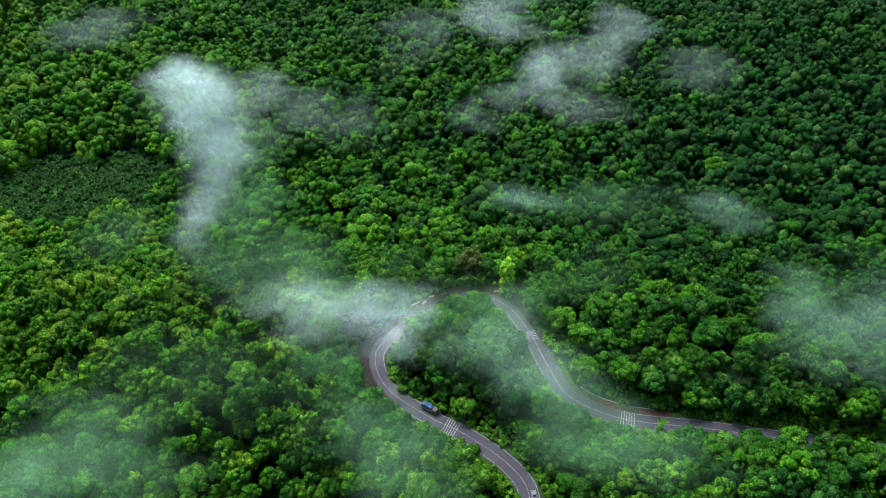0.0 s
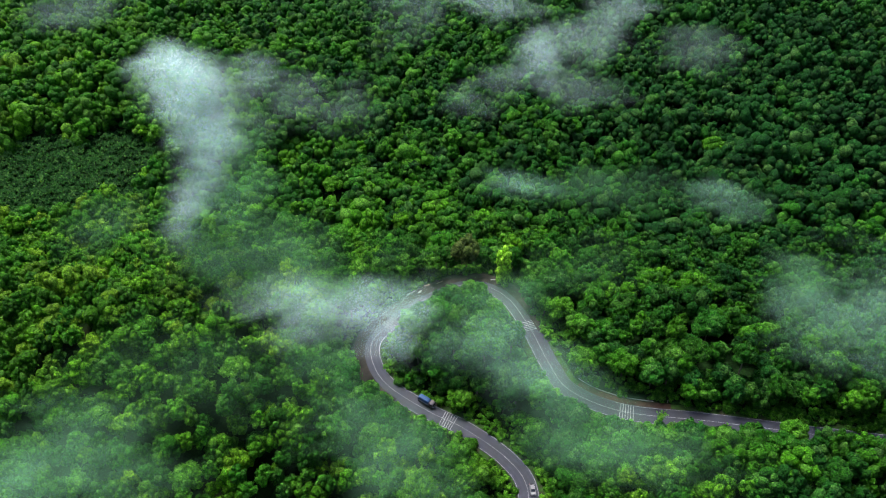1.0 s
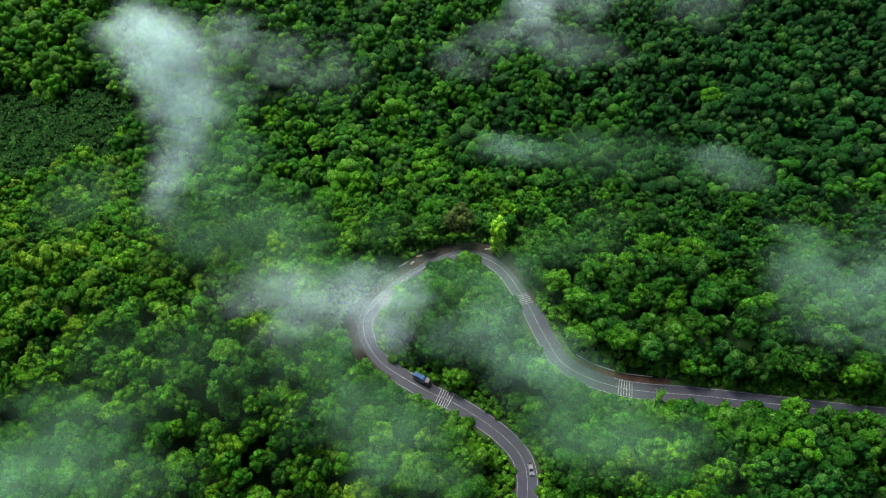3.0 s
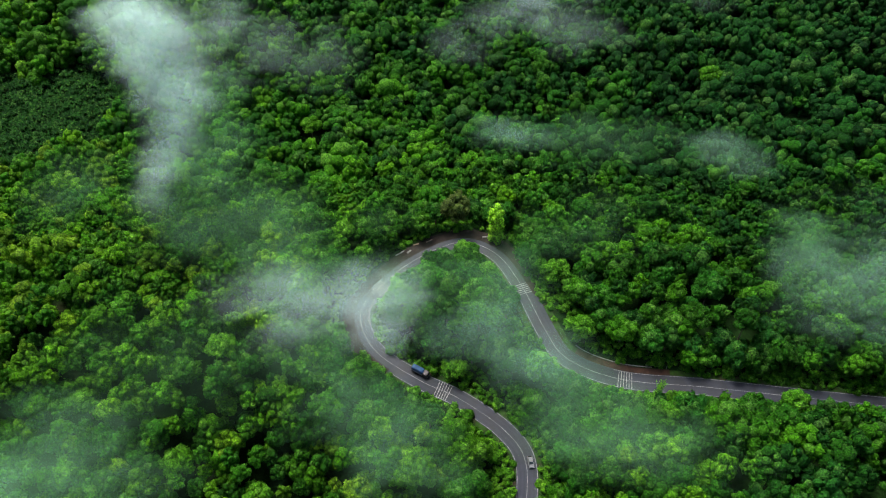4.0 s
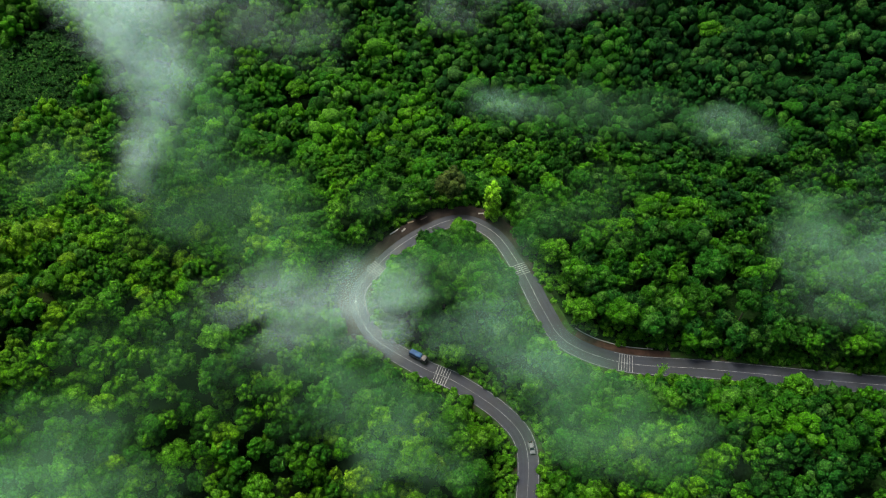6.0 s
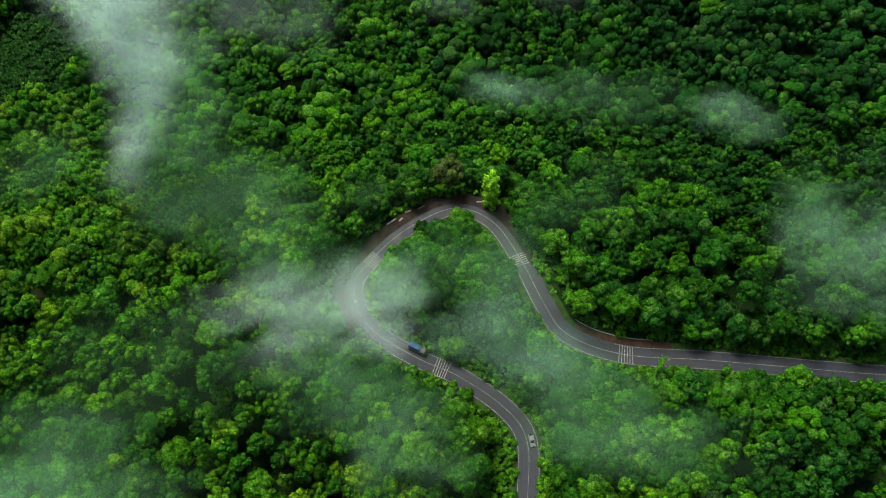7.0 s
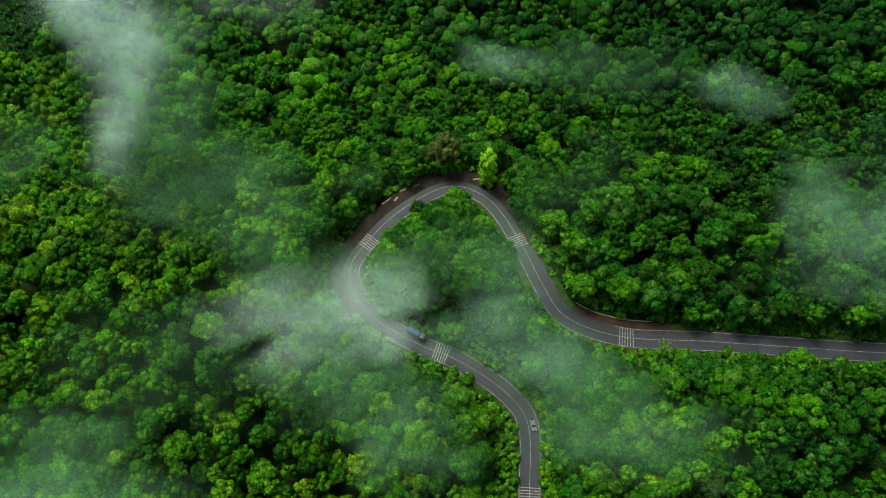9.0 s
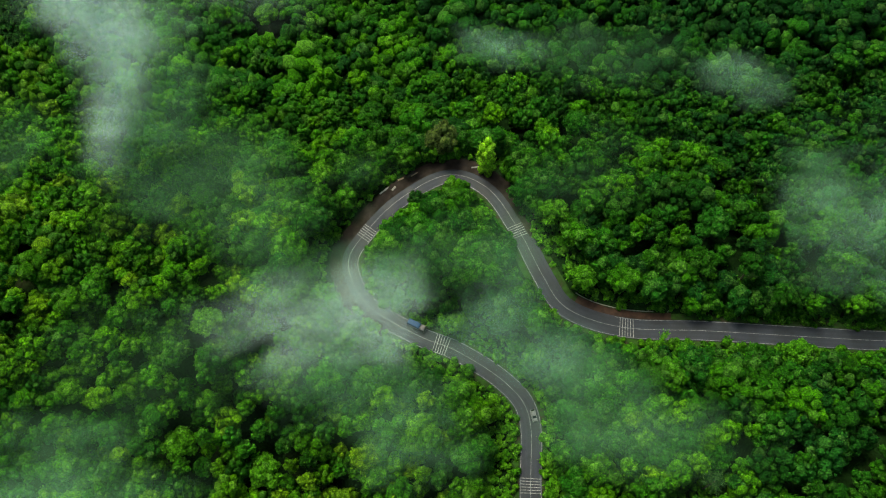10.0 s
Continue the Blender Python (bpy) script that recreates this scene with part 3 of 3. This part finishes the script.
# thinner woods all round, beyond the hills in view
def beyond(x, y):
    d, _ = road_distance(x, y)
    return (d > 14) & ((np.abs(x) > 185 + 0.46 * y) | (y < -85) | (y > 500)) & ~in_field(x, y) & ~under_path(x, y)


def under_path(x, y):
    return (np.abs(x) < 92) & (y < -84) & (y > -212)


def southern(x, y):
    return under_path(x, y) & (road_distance(x, y)[0] > 8.5)


forest("southern_forest", spread_points(-92, 92, -212, -84, 7.4, southern, rng), MID, "dense green broadleaf forest canopy south of the bends", 3.2, 5.9)
OUTER = [crown(np.random.default_rng(800 + k), 7, 10, 0.12, tall=1.3) for k in range(10)]
forest("outer_woods", spread_points(-560, 560, -300, 640, 25.0, beyond, rng), OUTER, "continuous green woods covering the surrounding hills", 12.0, 16.0)

# low growth along the road and in the hairpin
SHRUB = [crown(np.random.default_rng(700 + k), 4, 11, 0.26, tall=0.8) for k in range(10)]


def brushy(x, y):
    d, _ = road_distance(x, y)
    return (d > np.where(apron(x, y), 8.0, np.where(bend_bank(x, y), 7.6, 4.35))) & ((d < 19) | ((x > 40) & (x < 84) & (y < 0) & (y > -62))) & (x < 170) & (y > -75)


brush = spread_points(-60, 180, -75, 90, 2.5, brushy, rng)
forest("undergrowth", brush, SHRUB, "bright green shrubs and tall grass beside the road", 1.0, 1.9, 0.9, 2.4, SHRUB_LEAVES)


def palm(x, y, height):
    """A palm: a ringed trunk and a rosette of arching fronds, each with its leaflets."""
    t = new("palm_tree")
    bm = bmesh.new()
    bmesh.ops.create_cone(bm, cap_ends=True, segments=8, radius1=0.28, radius2=0.17, depth=height + 0.8, matrix=Matrix.Translation((0, 0, height / 2 - 0.4)))
    part("trunk", bm_mesh("trunk", bm, BARK, True), t)
    r = random.Random(5)
    for k in range(18):
        a, rise, length = k * 2.4, r.uniform(0.2, 1.1), r.uniform(3.2, 4.6)
        V, F = [], []
        for i in range(13):
            u = i / 12
            c = Vector((math.cos(a) * length * u, math.sin(a) * length * u, height + rise * length * 0.5 * u - 2.2 * u * u))
            e = Vector((-math.sin(a), math.cos(a), 0))
            w = 0.85 * math.sin(math.pi * (0.12 + 0.85 * u))
            for side in (-1, 1):
                n0 = len(V)
                tip = c + e * side * w + Vector((math.cos(a), math.sin(a), 0)) * 0.35 - Vector((0, 0, 0.35 * w))
                V += [c[:], (c + Vector((math.cos(a), math.sin(a), 0)) * 0.2)[:], tip[:]]
                F.append((n0, n0 + 1, n0 + 2))
        part("frond", mesh_of("frond", V, F, PALM_LEAVES, [("tint", [k / 18] * len(V))]), t)
    t.matrix_world = Matrix.Translation((x, y, float(land(x, y))))
    return tagged(t, "pale green palm with a rosette of feathery fronds", "palm tree")


palm(*PALM_AT, 13.5)



def leaning_bamboo(foot, tip):
    """A bent culm whose side shoots carry narrow drooping leaves."""
    t = new("bamboo")
    a, b = Vector(foot), Vector(tip)
    r = random.Random(11)
    reach = (b - a).length
    bm = bmesh.new()
    for k in range(8):
        p, q = a.lerp(b, k / 8) - a, a.lerp(b, (k + 1) / 8) - a
        p.z += 1.4 * math.sin(math.pi * k / 8)
        q.z += 1.4 * math.sin(math.pi * (k + 1) / 8)
        m = Matrix.Translation((p + q) / 2) @ (q - p).to_track_quat('Z', 'Y').to_matrix().to_4x4()
        bmesh.ops.create_cone(bm, cap_ends=True, segments=6, radius1=0.09 - 0.008 * k, radius2=0.08 - 0.008 * k, depth=(q - p).length, matrix=m)
    part("culm", bm_mesh("culm", bm, BARK, True), t)
    V, F = [], []
    for k in range(260):
        u = r.uniform(0.25, 1.0)
        c = a.lerp(b, u) - a + Vector((r.gauss(0, 0.5), r.gauss(0, 0.5), 1.4 * math.sin(math.pi * u) + r.gauss(0, 0.3)))
        d = (b - a).normalized() * r.uniform(0.3, 0.9) + Vector((r.gauss(0, 0.4), r.gauss(0, 0.4), -r.uniform(0.0, 0.4)))
        e = d.cross(Vector((r.gauss(0, 1), r.gauss(0, 1), 1))).normalized() * 0.13
        n0 = len(V)
        V += [c[:], (c + d * 0.5 + e)[:], (c + d)[:], (c + d * 0.5 - e)[:]]
        F += [(n0, n0 + 1, n0 + 2), (n0, n0 + 2, n0 + 3)]
    part("leaves", mesh_of("leaves", V, F, BRIGHT_LEAVES, [("tint", [0.8] * len(V))]), t)
    t.matrix_world = Matrix.Translation(a)
    return tagged(t, "yellow-green bamboo leaning out towards the road", "bamboo")


for bx, by, tx, ty, lift in ((71.5, -10.5, 77.5, -3.4, 4.5), (73.5, -12.0, 75.5, -5.0, 5.5)):
    leaning_bamboo((bx, by, float(land(bx, by))), (tx, ty, float(land(bx, by)) + lift))

# ---- plantation ----
def crop_plant(r):
    """A clump of arching leaf blades."""
    V, F = [], []
    for k in range(9):
        a = k * 0.7 + r.uniform(-0.3, 0.3)
        l, up = r.uniform(1.0, 1.7), r.uniform(0.9, 1.8)
        d, e = np.array([math.cos(a), math.sin(a), 0]), np.array([-math.sin(a), math.cos(a), 0]) * 0.32
        n0 = len(V)
        m = d * l * 0.5 + np.array([0, 0, up])
        V += [np.array([0, 0, 0.2]), m + e, m - e, d * l + np.array([0, 0, up * 0.7])]
        F += [(n0, n0 + 1, n0 + 2), (n0 + 1, n0 + 3, n0 + 2)]
    return np.array(V), np.array(F)


CROPS = [crop_plant(np.random.default_rng(40 + k)) for k in range(8)]
rows = spread_points(-330, -150, 110, 250, 2.4, in_field, rng)
forest("plantation", rows, CROPS, "dark green plantation of leafy plants in the hollow", 1.1, 2.0, 1.8, 4.6, CROP_LEAVES)


# ---- vehicles and roadside things ----
BLUE_CLOTH = simple("blue_tarpaulin", (0.007, 0.055, 0.15), 0.75, 0, 0.4, 2.0)
CREAM_PAINT = simple("cream_paint", (0.050, 0.040, 0.040), 0.35, 0, 0.15, 1.0)
WHITE_PAINT = simple("silver_paint", (0.12, 0.12, 0.125), 0.3, 0, 0.08, 1.0)
STEEL = simple("grey_steel", (0.25, 0.25, 0.26), 0.45, 0.7, 0.3, 4.0)
DARK_STEEL = simple("dark_chassis", (0.02, 0.02, 0.022), 0.6, 0.3, 0.3, 4.0)
RUBBER = simple("rubber", (0.015, 0.015, 0.015), 0.85)
GLASS = simple("dark_glass", (0.012, 0.016, 0.02), 0.06, 0, 0.1)
RED_LENS = simple("red_lens", (0.35, 0.015, 0.01), 0.2)
CLEAR_LENS = simple("clear_lens", (0.6, 0.6, 0.58), 0.12)
WOOD = simple("old_wood", (0.20, 0.14, 0.09), 0.85, 0, 0.5, 2.0)


def solid(name, mat, parent, *boxes, bevel=0.03, label=""):
    bm = bmesh.new()
    for q in boxes:
        box(bm, *q, bevel=bevel)
    return part(name, bm_mesh(name, bm, mat), parent, label)


def wheel(parent, x, y, r, w):
    def disc(radius, depth, name, mat, under):
        bm = bmesh.new()
        bmesh.ops.create_cone(bm, cap_ends=True, segments=18, radius1=radius, radius2=radius, depth=depth, matrix=Matrix.Translation((x, y, r)) @ Matrix.Rotation(radians(90), 4, 'X'))
        bmesh.ops.bevel(bm, geom=[e for e in bm.edges if len(e.link_faces) == 2 and e.calc_face_angle(0) > 1.0], offset=0.04, segments=2, affect='EDGES')
        return part(name, bm_mesh(name, bm, mat), under)
    tyre = disc(r, w, "wheel", RUBBER, parent)
    disc(r * 0.55, w + 0.03, "rim", STEEL, tyre)


def prism(name, profile, half, mat, parent, taper=0.0, bevel=0.05, label=""):
    """A body from its side view (x, z), with a width that narrows by taper towards its top."""
    bm = bmesh.new()
    z0, z1 = min(p[1] for p in profile), max(p[1] for p in profile)
    rings = []
    for side in (-1, 1):
        rings.append([bm.verts.new((x, side * (half - taper * (z - z0) / (z1 - z0)), z)) for x, z in profile])
    k = len(profile)
    bm.faces.new(rings[0])
    bm.faces.new(rings[1][::-1])
    for i in range(k):
        bm.faces.new((rings[0][i], rings[1][i], rings[1][(i + 1) % k], rings[0][(i + 1) % k]))
    bmesh.ops.recalc_face_normals(bm, faces=bm.faces)
    bmesh.ops.bevel(bm, geom=list(bm.edges), offset=bevel, segments=2, affect='EDGES')
    return part(name, bm_mesh(name, bm, mat), parent, label)


def set_on_road(ob, i, off, flip=False):
    d = -TAN[i] if flip else TAN[i]
    slope = math.atan2(LINE[i + 3, 2] - LINE[i - 3, 2], 6.0) * (-1 if flip else 1)
    p = LINE[i] + SIDE[i] * off
    ob.matrix_world = Matrix.Translation((p[0], p[1], p[2] + 0.102)) @ Matrix.Rotation(math.atan2(d[1], d[0]), 4, 'Z') @ Matrix.Rotation(-slope, 4, 'Y')


def truck():
    t = new("truck")
    solid("chassis", DARK_STEEL, t, (-3.3, 3.2, -0.45, 0.45, 0.55, 0.8))
    solid("cargo_bed", STEEL, t, (-3.4, 1.35, -1.13, 1.13, 0.85, 1.0), (-3.4, 1.35, -1.13, -1.05, 1.0, 1.5), (-3.4, 1.35, 1.05, 1.13, 1.0, 1.5), (1.25, 1.35, -1.13, 1.13, 1.0, 1.9), (-3.4, -3.32, -1.13, 1.13, 1.0, 1.5), bevel=0.015, label="pale grey steel cargo bed")
    prism("tarpaulin", [(-3.36, 1.45), (1.2, 1.45), (1.2, 2.35), (0.6, 2.62), (-0.5, 2.55), (-1.5, 2.66), (-2.6, 2.56), (-3.36, 2.3)], 1.12, BLUE_CLOTH, t, 0.22, 0.10, "sagging blue tarpaulin over the load")
    prism("cab", [(1.5, 0.6), (3.35, 0.6), (3.4, 1.2), (3.1, 2.15), (2.9, 2.3), (1.5, 2.3)], 1.08, CREAM_PAINT, t, 0.08, 0.06, "cream painted cab")
    prism("windscreen", [(3.36, 1.35), (3.40, 1.35), (3.16, 2.08), (3.12, 2.08)], 0.92, GLASS, t, 0.04, 0.005)
    for y in (-1.06, 1.06):
        solid("side_window", GLASS, t, (2.0, 2.9, y - 0.02, y + 0.02, 1.4, 2.0), bevel=0.01)
        solid("mirror", DARK_STEEL, t, (3.0, 3.12, y * 1.12 - 0.08, y * 1.12 + 0.08, 1.5, 1.85), bevel=0.02)
        solid("headlight", CLEAR_LENS, t, (3.36, 3.42, y * 0.72 - 0.15, y * 0.72 + 0.15, 0.85, 1.05), bevel=0.02)
        solid("tail_light", RED_LENS, t, (-3.44, -3.39, y * 0.8 - 0.12, y * 0.8 + 0.12, 0.9, 1.0), bevel=0.01)
        for x in (2.45, -1.6, -2.55):
            wheel(t, x, y * 0.9, 0.43, 0.28)
    solid("bumper", DARK_STEEL, t, (3.35, 3.5, -1.05, 1.05, 0.45, 0.7))
    set_on_road(t, nearest(-7.0, 6.9), -2.6, flip=True)
    return tagged(t, "parked lorry with cream cab and blue tarpaulin load", "truck")


def car():
    c = new("car")
    prism("body", [(-2.1, 0.3), (2.1, 0.3), (2.15, 0.65), (1.95, 0.85), (0.95, 0.98), (-1.9, 1.0), (-2.12, 0.8)], 0.88, WHITE_PAINT, c, 0.05, 0.07)
    prism("cabin", [(0.98, 0.95), (0.25, 1.45), (-1.25, 1.48), (-1.95, 0.98)], 0.80, WHITE_PAINT, c, 0.16, 0.06)
    prism("windscreen", [(0.98, 0.99), (0.30, 1.43), (0.34, 1.45), (1.03, 1.0)], 0.70, GLASS, c, 0.08, 0.004)
    prism("rear_window", [(-1.95, 1.02), (-1.40, 1.43), (-1.44, 1.46), (-2.0, 1.03)], 0.68, GLASS, c, 0.08, 0.004)
    for y in (-1, 1):
        solid("side_window", GLASS, c, (-1.2, 0.35, y * 0.745 - 0.02, y * 0.745 + 0.02, 1.02, 1.34), bevel=0.008)
        solid("headlight", CLEAR_LENS, c, (2.0, 2.14, y * 0.62 - 0.16, y * 0.62 + 0.16, 0.62, 0.76), bevel=0.03)
        solid("tail_light", RED_LENS, c, (-2.12, -2.04, y * 0.66 - 0.14, y * 0.66 + 0.14, 0.7, 0.86), bevel=0.03)
        solid("mirror", WHITE_PAINT, c, (0.55, 0.72, y * 0.93 - 0.08, y * 0.93 + 0.08, 0.98, 1.1), bevel=0.03)
        for x in (1.3, -1.3):
            wheel(c, x, y * 0.78, 0.31, 0.2)
    set_on_road(c, nearest(31.0, -24.5), -1.6, flip=True)
    return tagged(c, "small silver-white car on the wet asphalt lane", "car")


truck()
car()


def debris(i, off, length, thick, mat, name, label, turn):
    bm = bmesh.new()
    box(bm, -length / 2, length / 2, -thick, thick, 0, thick * 0.9, 0.03)
    for v in bm.verts:
        v.co.z += 0.06 * math.sin(v.co.x * 2.3)
    ob = new(name, bm_mesh(name, bm, mat))
    p = LINE[i] + SIDE[i] * off
    ob.matrix_world = Matrix.Translation((p[0], p[1], p[2] + 0.10)) @ Matrix.Rotation(math.atan2(TAN[i, 1], TAN[i, 0]) + turn, 4, 'Z')
    return tagged(ob, label, "roadside block")


def marker_post(x, y):
    """A slim roadside post with a dark band under its slanted cap."""
    t = new("marker_post")
    solid("post", CONCRETE, t, (-0.09, 0.09, -0.09, 0.09, -0.4, 1.5), bevel=0.02)
    solid("band", DARK_STEEL, t, (-0.095, 0.095, -0.095, 0.095, 1.1, 1.3), bevel=0.01)
    prism("cap", [(-0.1, 1.5), (0.1, 1.5), (0.1, 1.56), (-0.1, 1.64)], 0.1, CONCRETE, t, 0.0, 0.01)
    t.matrix_world = Matrix.Translation((x, y, float(land(x, y))))
    return tagged(t, "slim pale concrete marker post on the verge", "marker post", "marker posts on the verge")


for i in (nearest(73, 0), nearest(80, -1)):
    marker_post(*(LINE[i] + SIDE[i] * 6.6)[:2])
debris(nearest(-11.5, 55), 6.6, 4.5, 0.30, CONCRETE, "concrete_block", "long pale concrete block on the muddy shoulder", 0.05)
debris(nearest(-9.0, 57), 5.0, 2.0, 0.35, CONCRETE, "concrete_block", "short pale concrete block beside the road", 0.3)
debris(nearest(-6.0, 59), 6.6, 2.4, 0.30, WOOD, "timber_log", "cut timber log lying on the shoulder", -0.2)
debris(nearest(-1.0, 62), 5.4, 3.2, 0.22, WOOD, "timber_log", "long thin log lying beside the bend", 0.1)
debris(nearest(16.0, 62), 5.2, 3.0, 0.28, CONCRETE, "concrete_block", "tilted pale concrete block outside the bend", 0.6)


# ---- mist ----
# green light off the forest is put into the lower banks' hues
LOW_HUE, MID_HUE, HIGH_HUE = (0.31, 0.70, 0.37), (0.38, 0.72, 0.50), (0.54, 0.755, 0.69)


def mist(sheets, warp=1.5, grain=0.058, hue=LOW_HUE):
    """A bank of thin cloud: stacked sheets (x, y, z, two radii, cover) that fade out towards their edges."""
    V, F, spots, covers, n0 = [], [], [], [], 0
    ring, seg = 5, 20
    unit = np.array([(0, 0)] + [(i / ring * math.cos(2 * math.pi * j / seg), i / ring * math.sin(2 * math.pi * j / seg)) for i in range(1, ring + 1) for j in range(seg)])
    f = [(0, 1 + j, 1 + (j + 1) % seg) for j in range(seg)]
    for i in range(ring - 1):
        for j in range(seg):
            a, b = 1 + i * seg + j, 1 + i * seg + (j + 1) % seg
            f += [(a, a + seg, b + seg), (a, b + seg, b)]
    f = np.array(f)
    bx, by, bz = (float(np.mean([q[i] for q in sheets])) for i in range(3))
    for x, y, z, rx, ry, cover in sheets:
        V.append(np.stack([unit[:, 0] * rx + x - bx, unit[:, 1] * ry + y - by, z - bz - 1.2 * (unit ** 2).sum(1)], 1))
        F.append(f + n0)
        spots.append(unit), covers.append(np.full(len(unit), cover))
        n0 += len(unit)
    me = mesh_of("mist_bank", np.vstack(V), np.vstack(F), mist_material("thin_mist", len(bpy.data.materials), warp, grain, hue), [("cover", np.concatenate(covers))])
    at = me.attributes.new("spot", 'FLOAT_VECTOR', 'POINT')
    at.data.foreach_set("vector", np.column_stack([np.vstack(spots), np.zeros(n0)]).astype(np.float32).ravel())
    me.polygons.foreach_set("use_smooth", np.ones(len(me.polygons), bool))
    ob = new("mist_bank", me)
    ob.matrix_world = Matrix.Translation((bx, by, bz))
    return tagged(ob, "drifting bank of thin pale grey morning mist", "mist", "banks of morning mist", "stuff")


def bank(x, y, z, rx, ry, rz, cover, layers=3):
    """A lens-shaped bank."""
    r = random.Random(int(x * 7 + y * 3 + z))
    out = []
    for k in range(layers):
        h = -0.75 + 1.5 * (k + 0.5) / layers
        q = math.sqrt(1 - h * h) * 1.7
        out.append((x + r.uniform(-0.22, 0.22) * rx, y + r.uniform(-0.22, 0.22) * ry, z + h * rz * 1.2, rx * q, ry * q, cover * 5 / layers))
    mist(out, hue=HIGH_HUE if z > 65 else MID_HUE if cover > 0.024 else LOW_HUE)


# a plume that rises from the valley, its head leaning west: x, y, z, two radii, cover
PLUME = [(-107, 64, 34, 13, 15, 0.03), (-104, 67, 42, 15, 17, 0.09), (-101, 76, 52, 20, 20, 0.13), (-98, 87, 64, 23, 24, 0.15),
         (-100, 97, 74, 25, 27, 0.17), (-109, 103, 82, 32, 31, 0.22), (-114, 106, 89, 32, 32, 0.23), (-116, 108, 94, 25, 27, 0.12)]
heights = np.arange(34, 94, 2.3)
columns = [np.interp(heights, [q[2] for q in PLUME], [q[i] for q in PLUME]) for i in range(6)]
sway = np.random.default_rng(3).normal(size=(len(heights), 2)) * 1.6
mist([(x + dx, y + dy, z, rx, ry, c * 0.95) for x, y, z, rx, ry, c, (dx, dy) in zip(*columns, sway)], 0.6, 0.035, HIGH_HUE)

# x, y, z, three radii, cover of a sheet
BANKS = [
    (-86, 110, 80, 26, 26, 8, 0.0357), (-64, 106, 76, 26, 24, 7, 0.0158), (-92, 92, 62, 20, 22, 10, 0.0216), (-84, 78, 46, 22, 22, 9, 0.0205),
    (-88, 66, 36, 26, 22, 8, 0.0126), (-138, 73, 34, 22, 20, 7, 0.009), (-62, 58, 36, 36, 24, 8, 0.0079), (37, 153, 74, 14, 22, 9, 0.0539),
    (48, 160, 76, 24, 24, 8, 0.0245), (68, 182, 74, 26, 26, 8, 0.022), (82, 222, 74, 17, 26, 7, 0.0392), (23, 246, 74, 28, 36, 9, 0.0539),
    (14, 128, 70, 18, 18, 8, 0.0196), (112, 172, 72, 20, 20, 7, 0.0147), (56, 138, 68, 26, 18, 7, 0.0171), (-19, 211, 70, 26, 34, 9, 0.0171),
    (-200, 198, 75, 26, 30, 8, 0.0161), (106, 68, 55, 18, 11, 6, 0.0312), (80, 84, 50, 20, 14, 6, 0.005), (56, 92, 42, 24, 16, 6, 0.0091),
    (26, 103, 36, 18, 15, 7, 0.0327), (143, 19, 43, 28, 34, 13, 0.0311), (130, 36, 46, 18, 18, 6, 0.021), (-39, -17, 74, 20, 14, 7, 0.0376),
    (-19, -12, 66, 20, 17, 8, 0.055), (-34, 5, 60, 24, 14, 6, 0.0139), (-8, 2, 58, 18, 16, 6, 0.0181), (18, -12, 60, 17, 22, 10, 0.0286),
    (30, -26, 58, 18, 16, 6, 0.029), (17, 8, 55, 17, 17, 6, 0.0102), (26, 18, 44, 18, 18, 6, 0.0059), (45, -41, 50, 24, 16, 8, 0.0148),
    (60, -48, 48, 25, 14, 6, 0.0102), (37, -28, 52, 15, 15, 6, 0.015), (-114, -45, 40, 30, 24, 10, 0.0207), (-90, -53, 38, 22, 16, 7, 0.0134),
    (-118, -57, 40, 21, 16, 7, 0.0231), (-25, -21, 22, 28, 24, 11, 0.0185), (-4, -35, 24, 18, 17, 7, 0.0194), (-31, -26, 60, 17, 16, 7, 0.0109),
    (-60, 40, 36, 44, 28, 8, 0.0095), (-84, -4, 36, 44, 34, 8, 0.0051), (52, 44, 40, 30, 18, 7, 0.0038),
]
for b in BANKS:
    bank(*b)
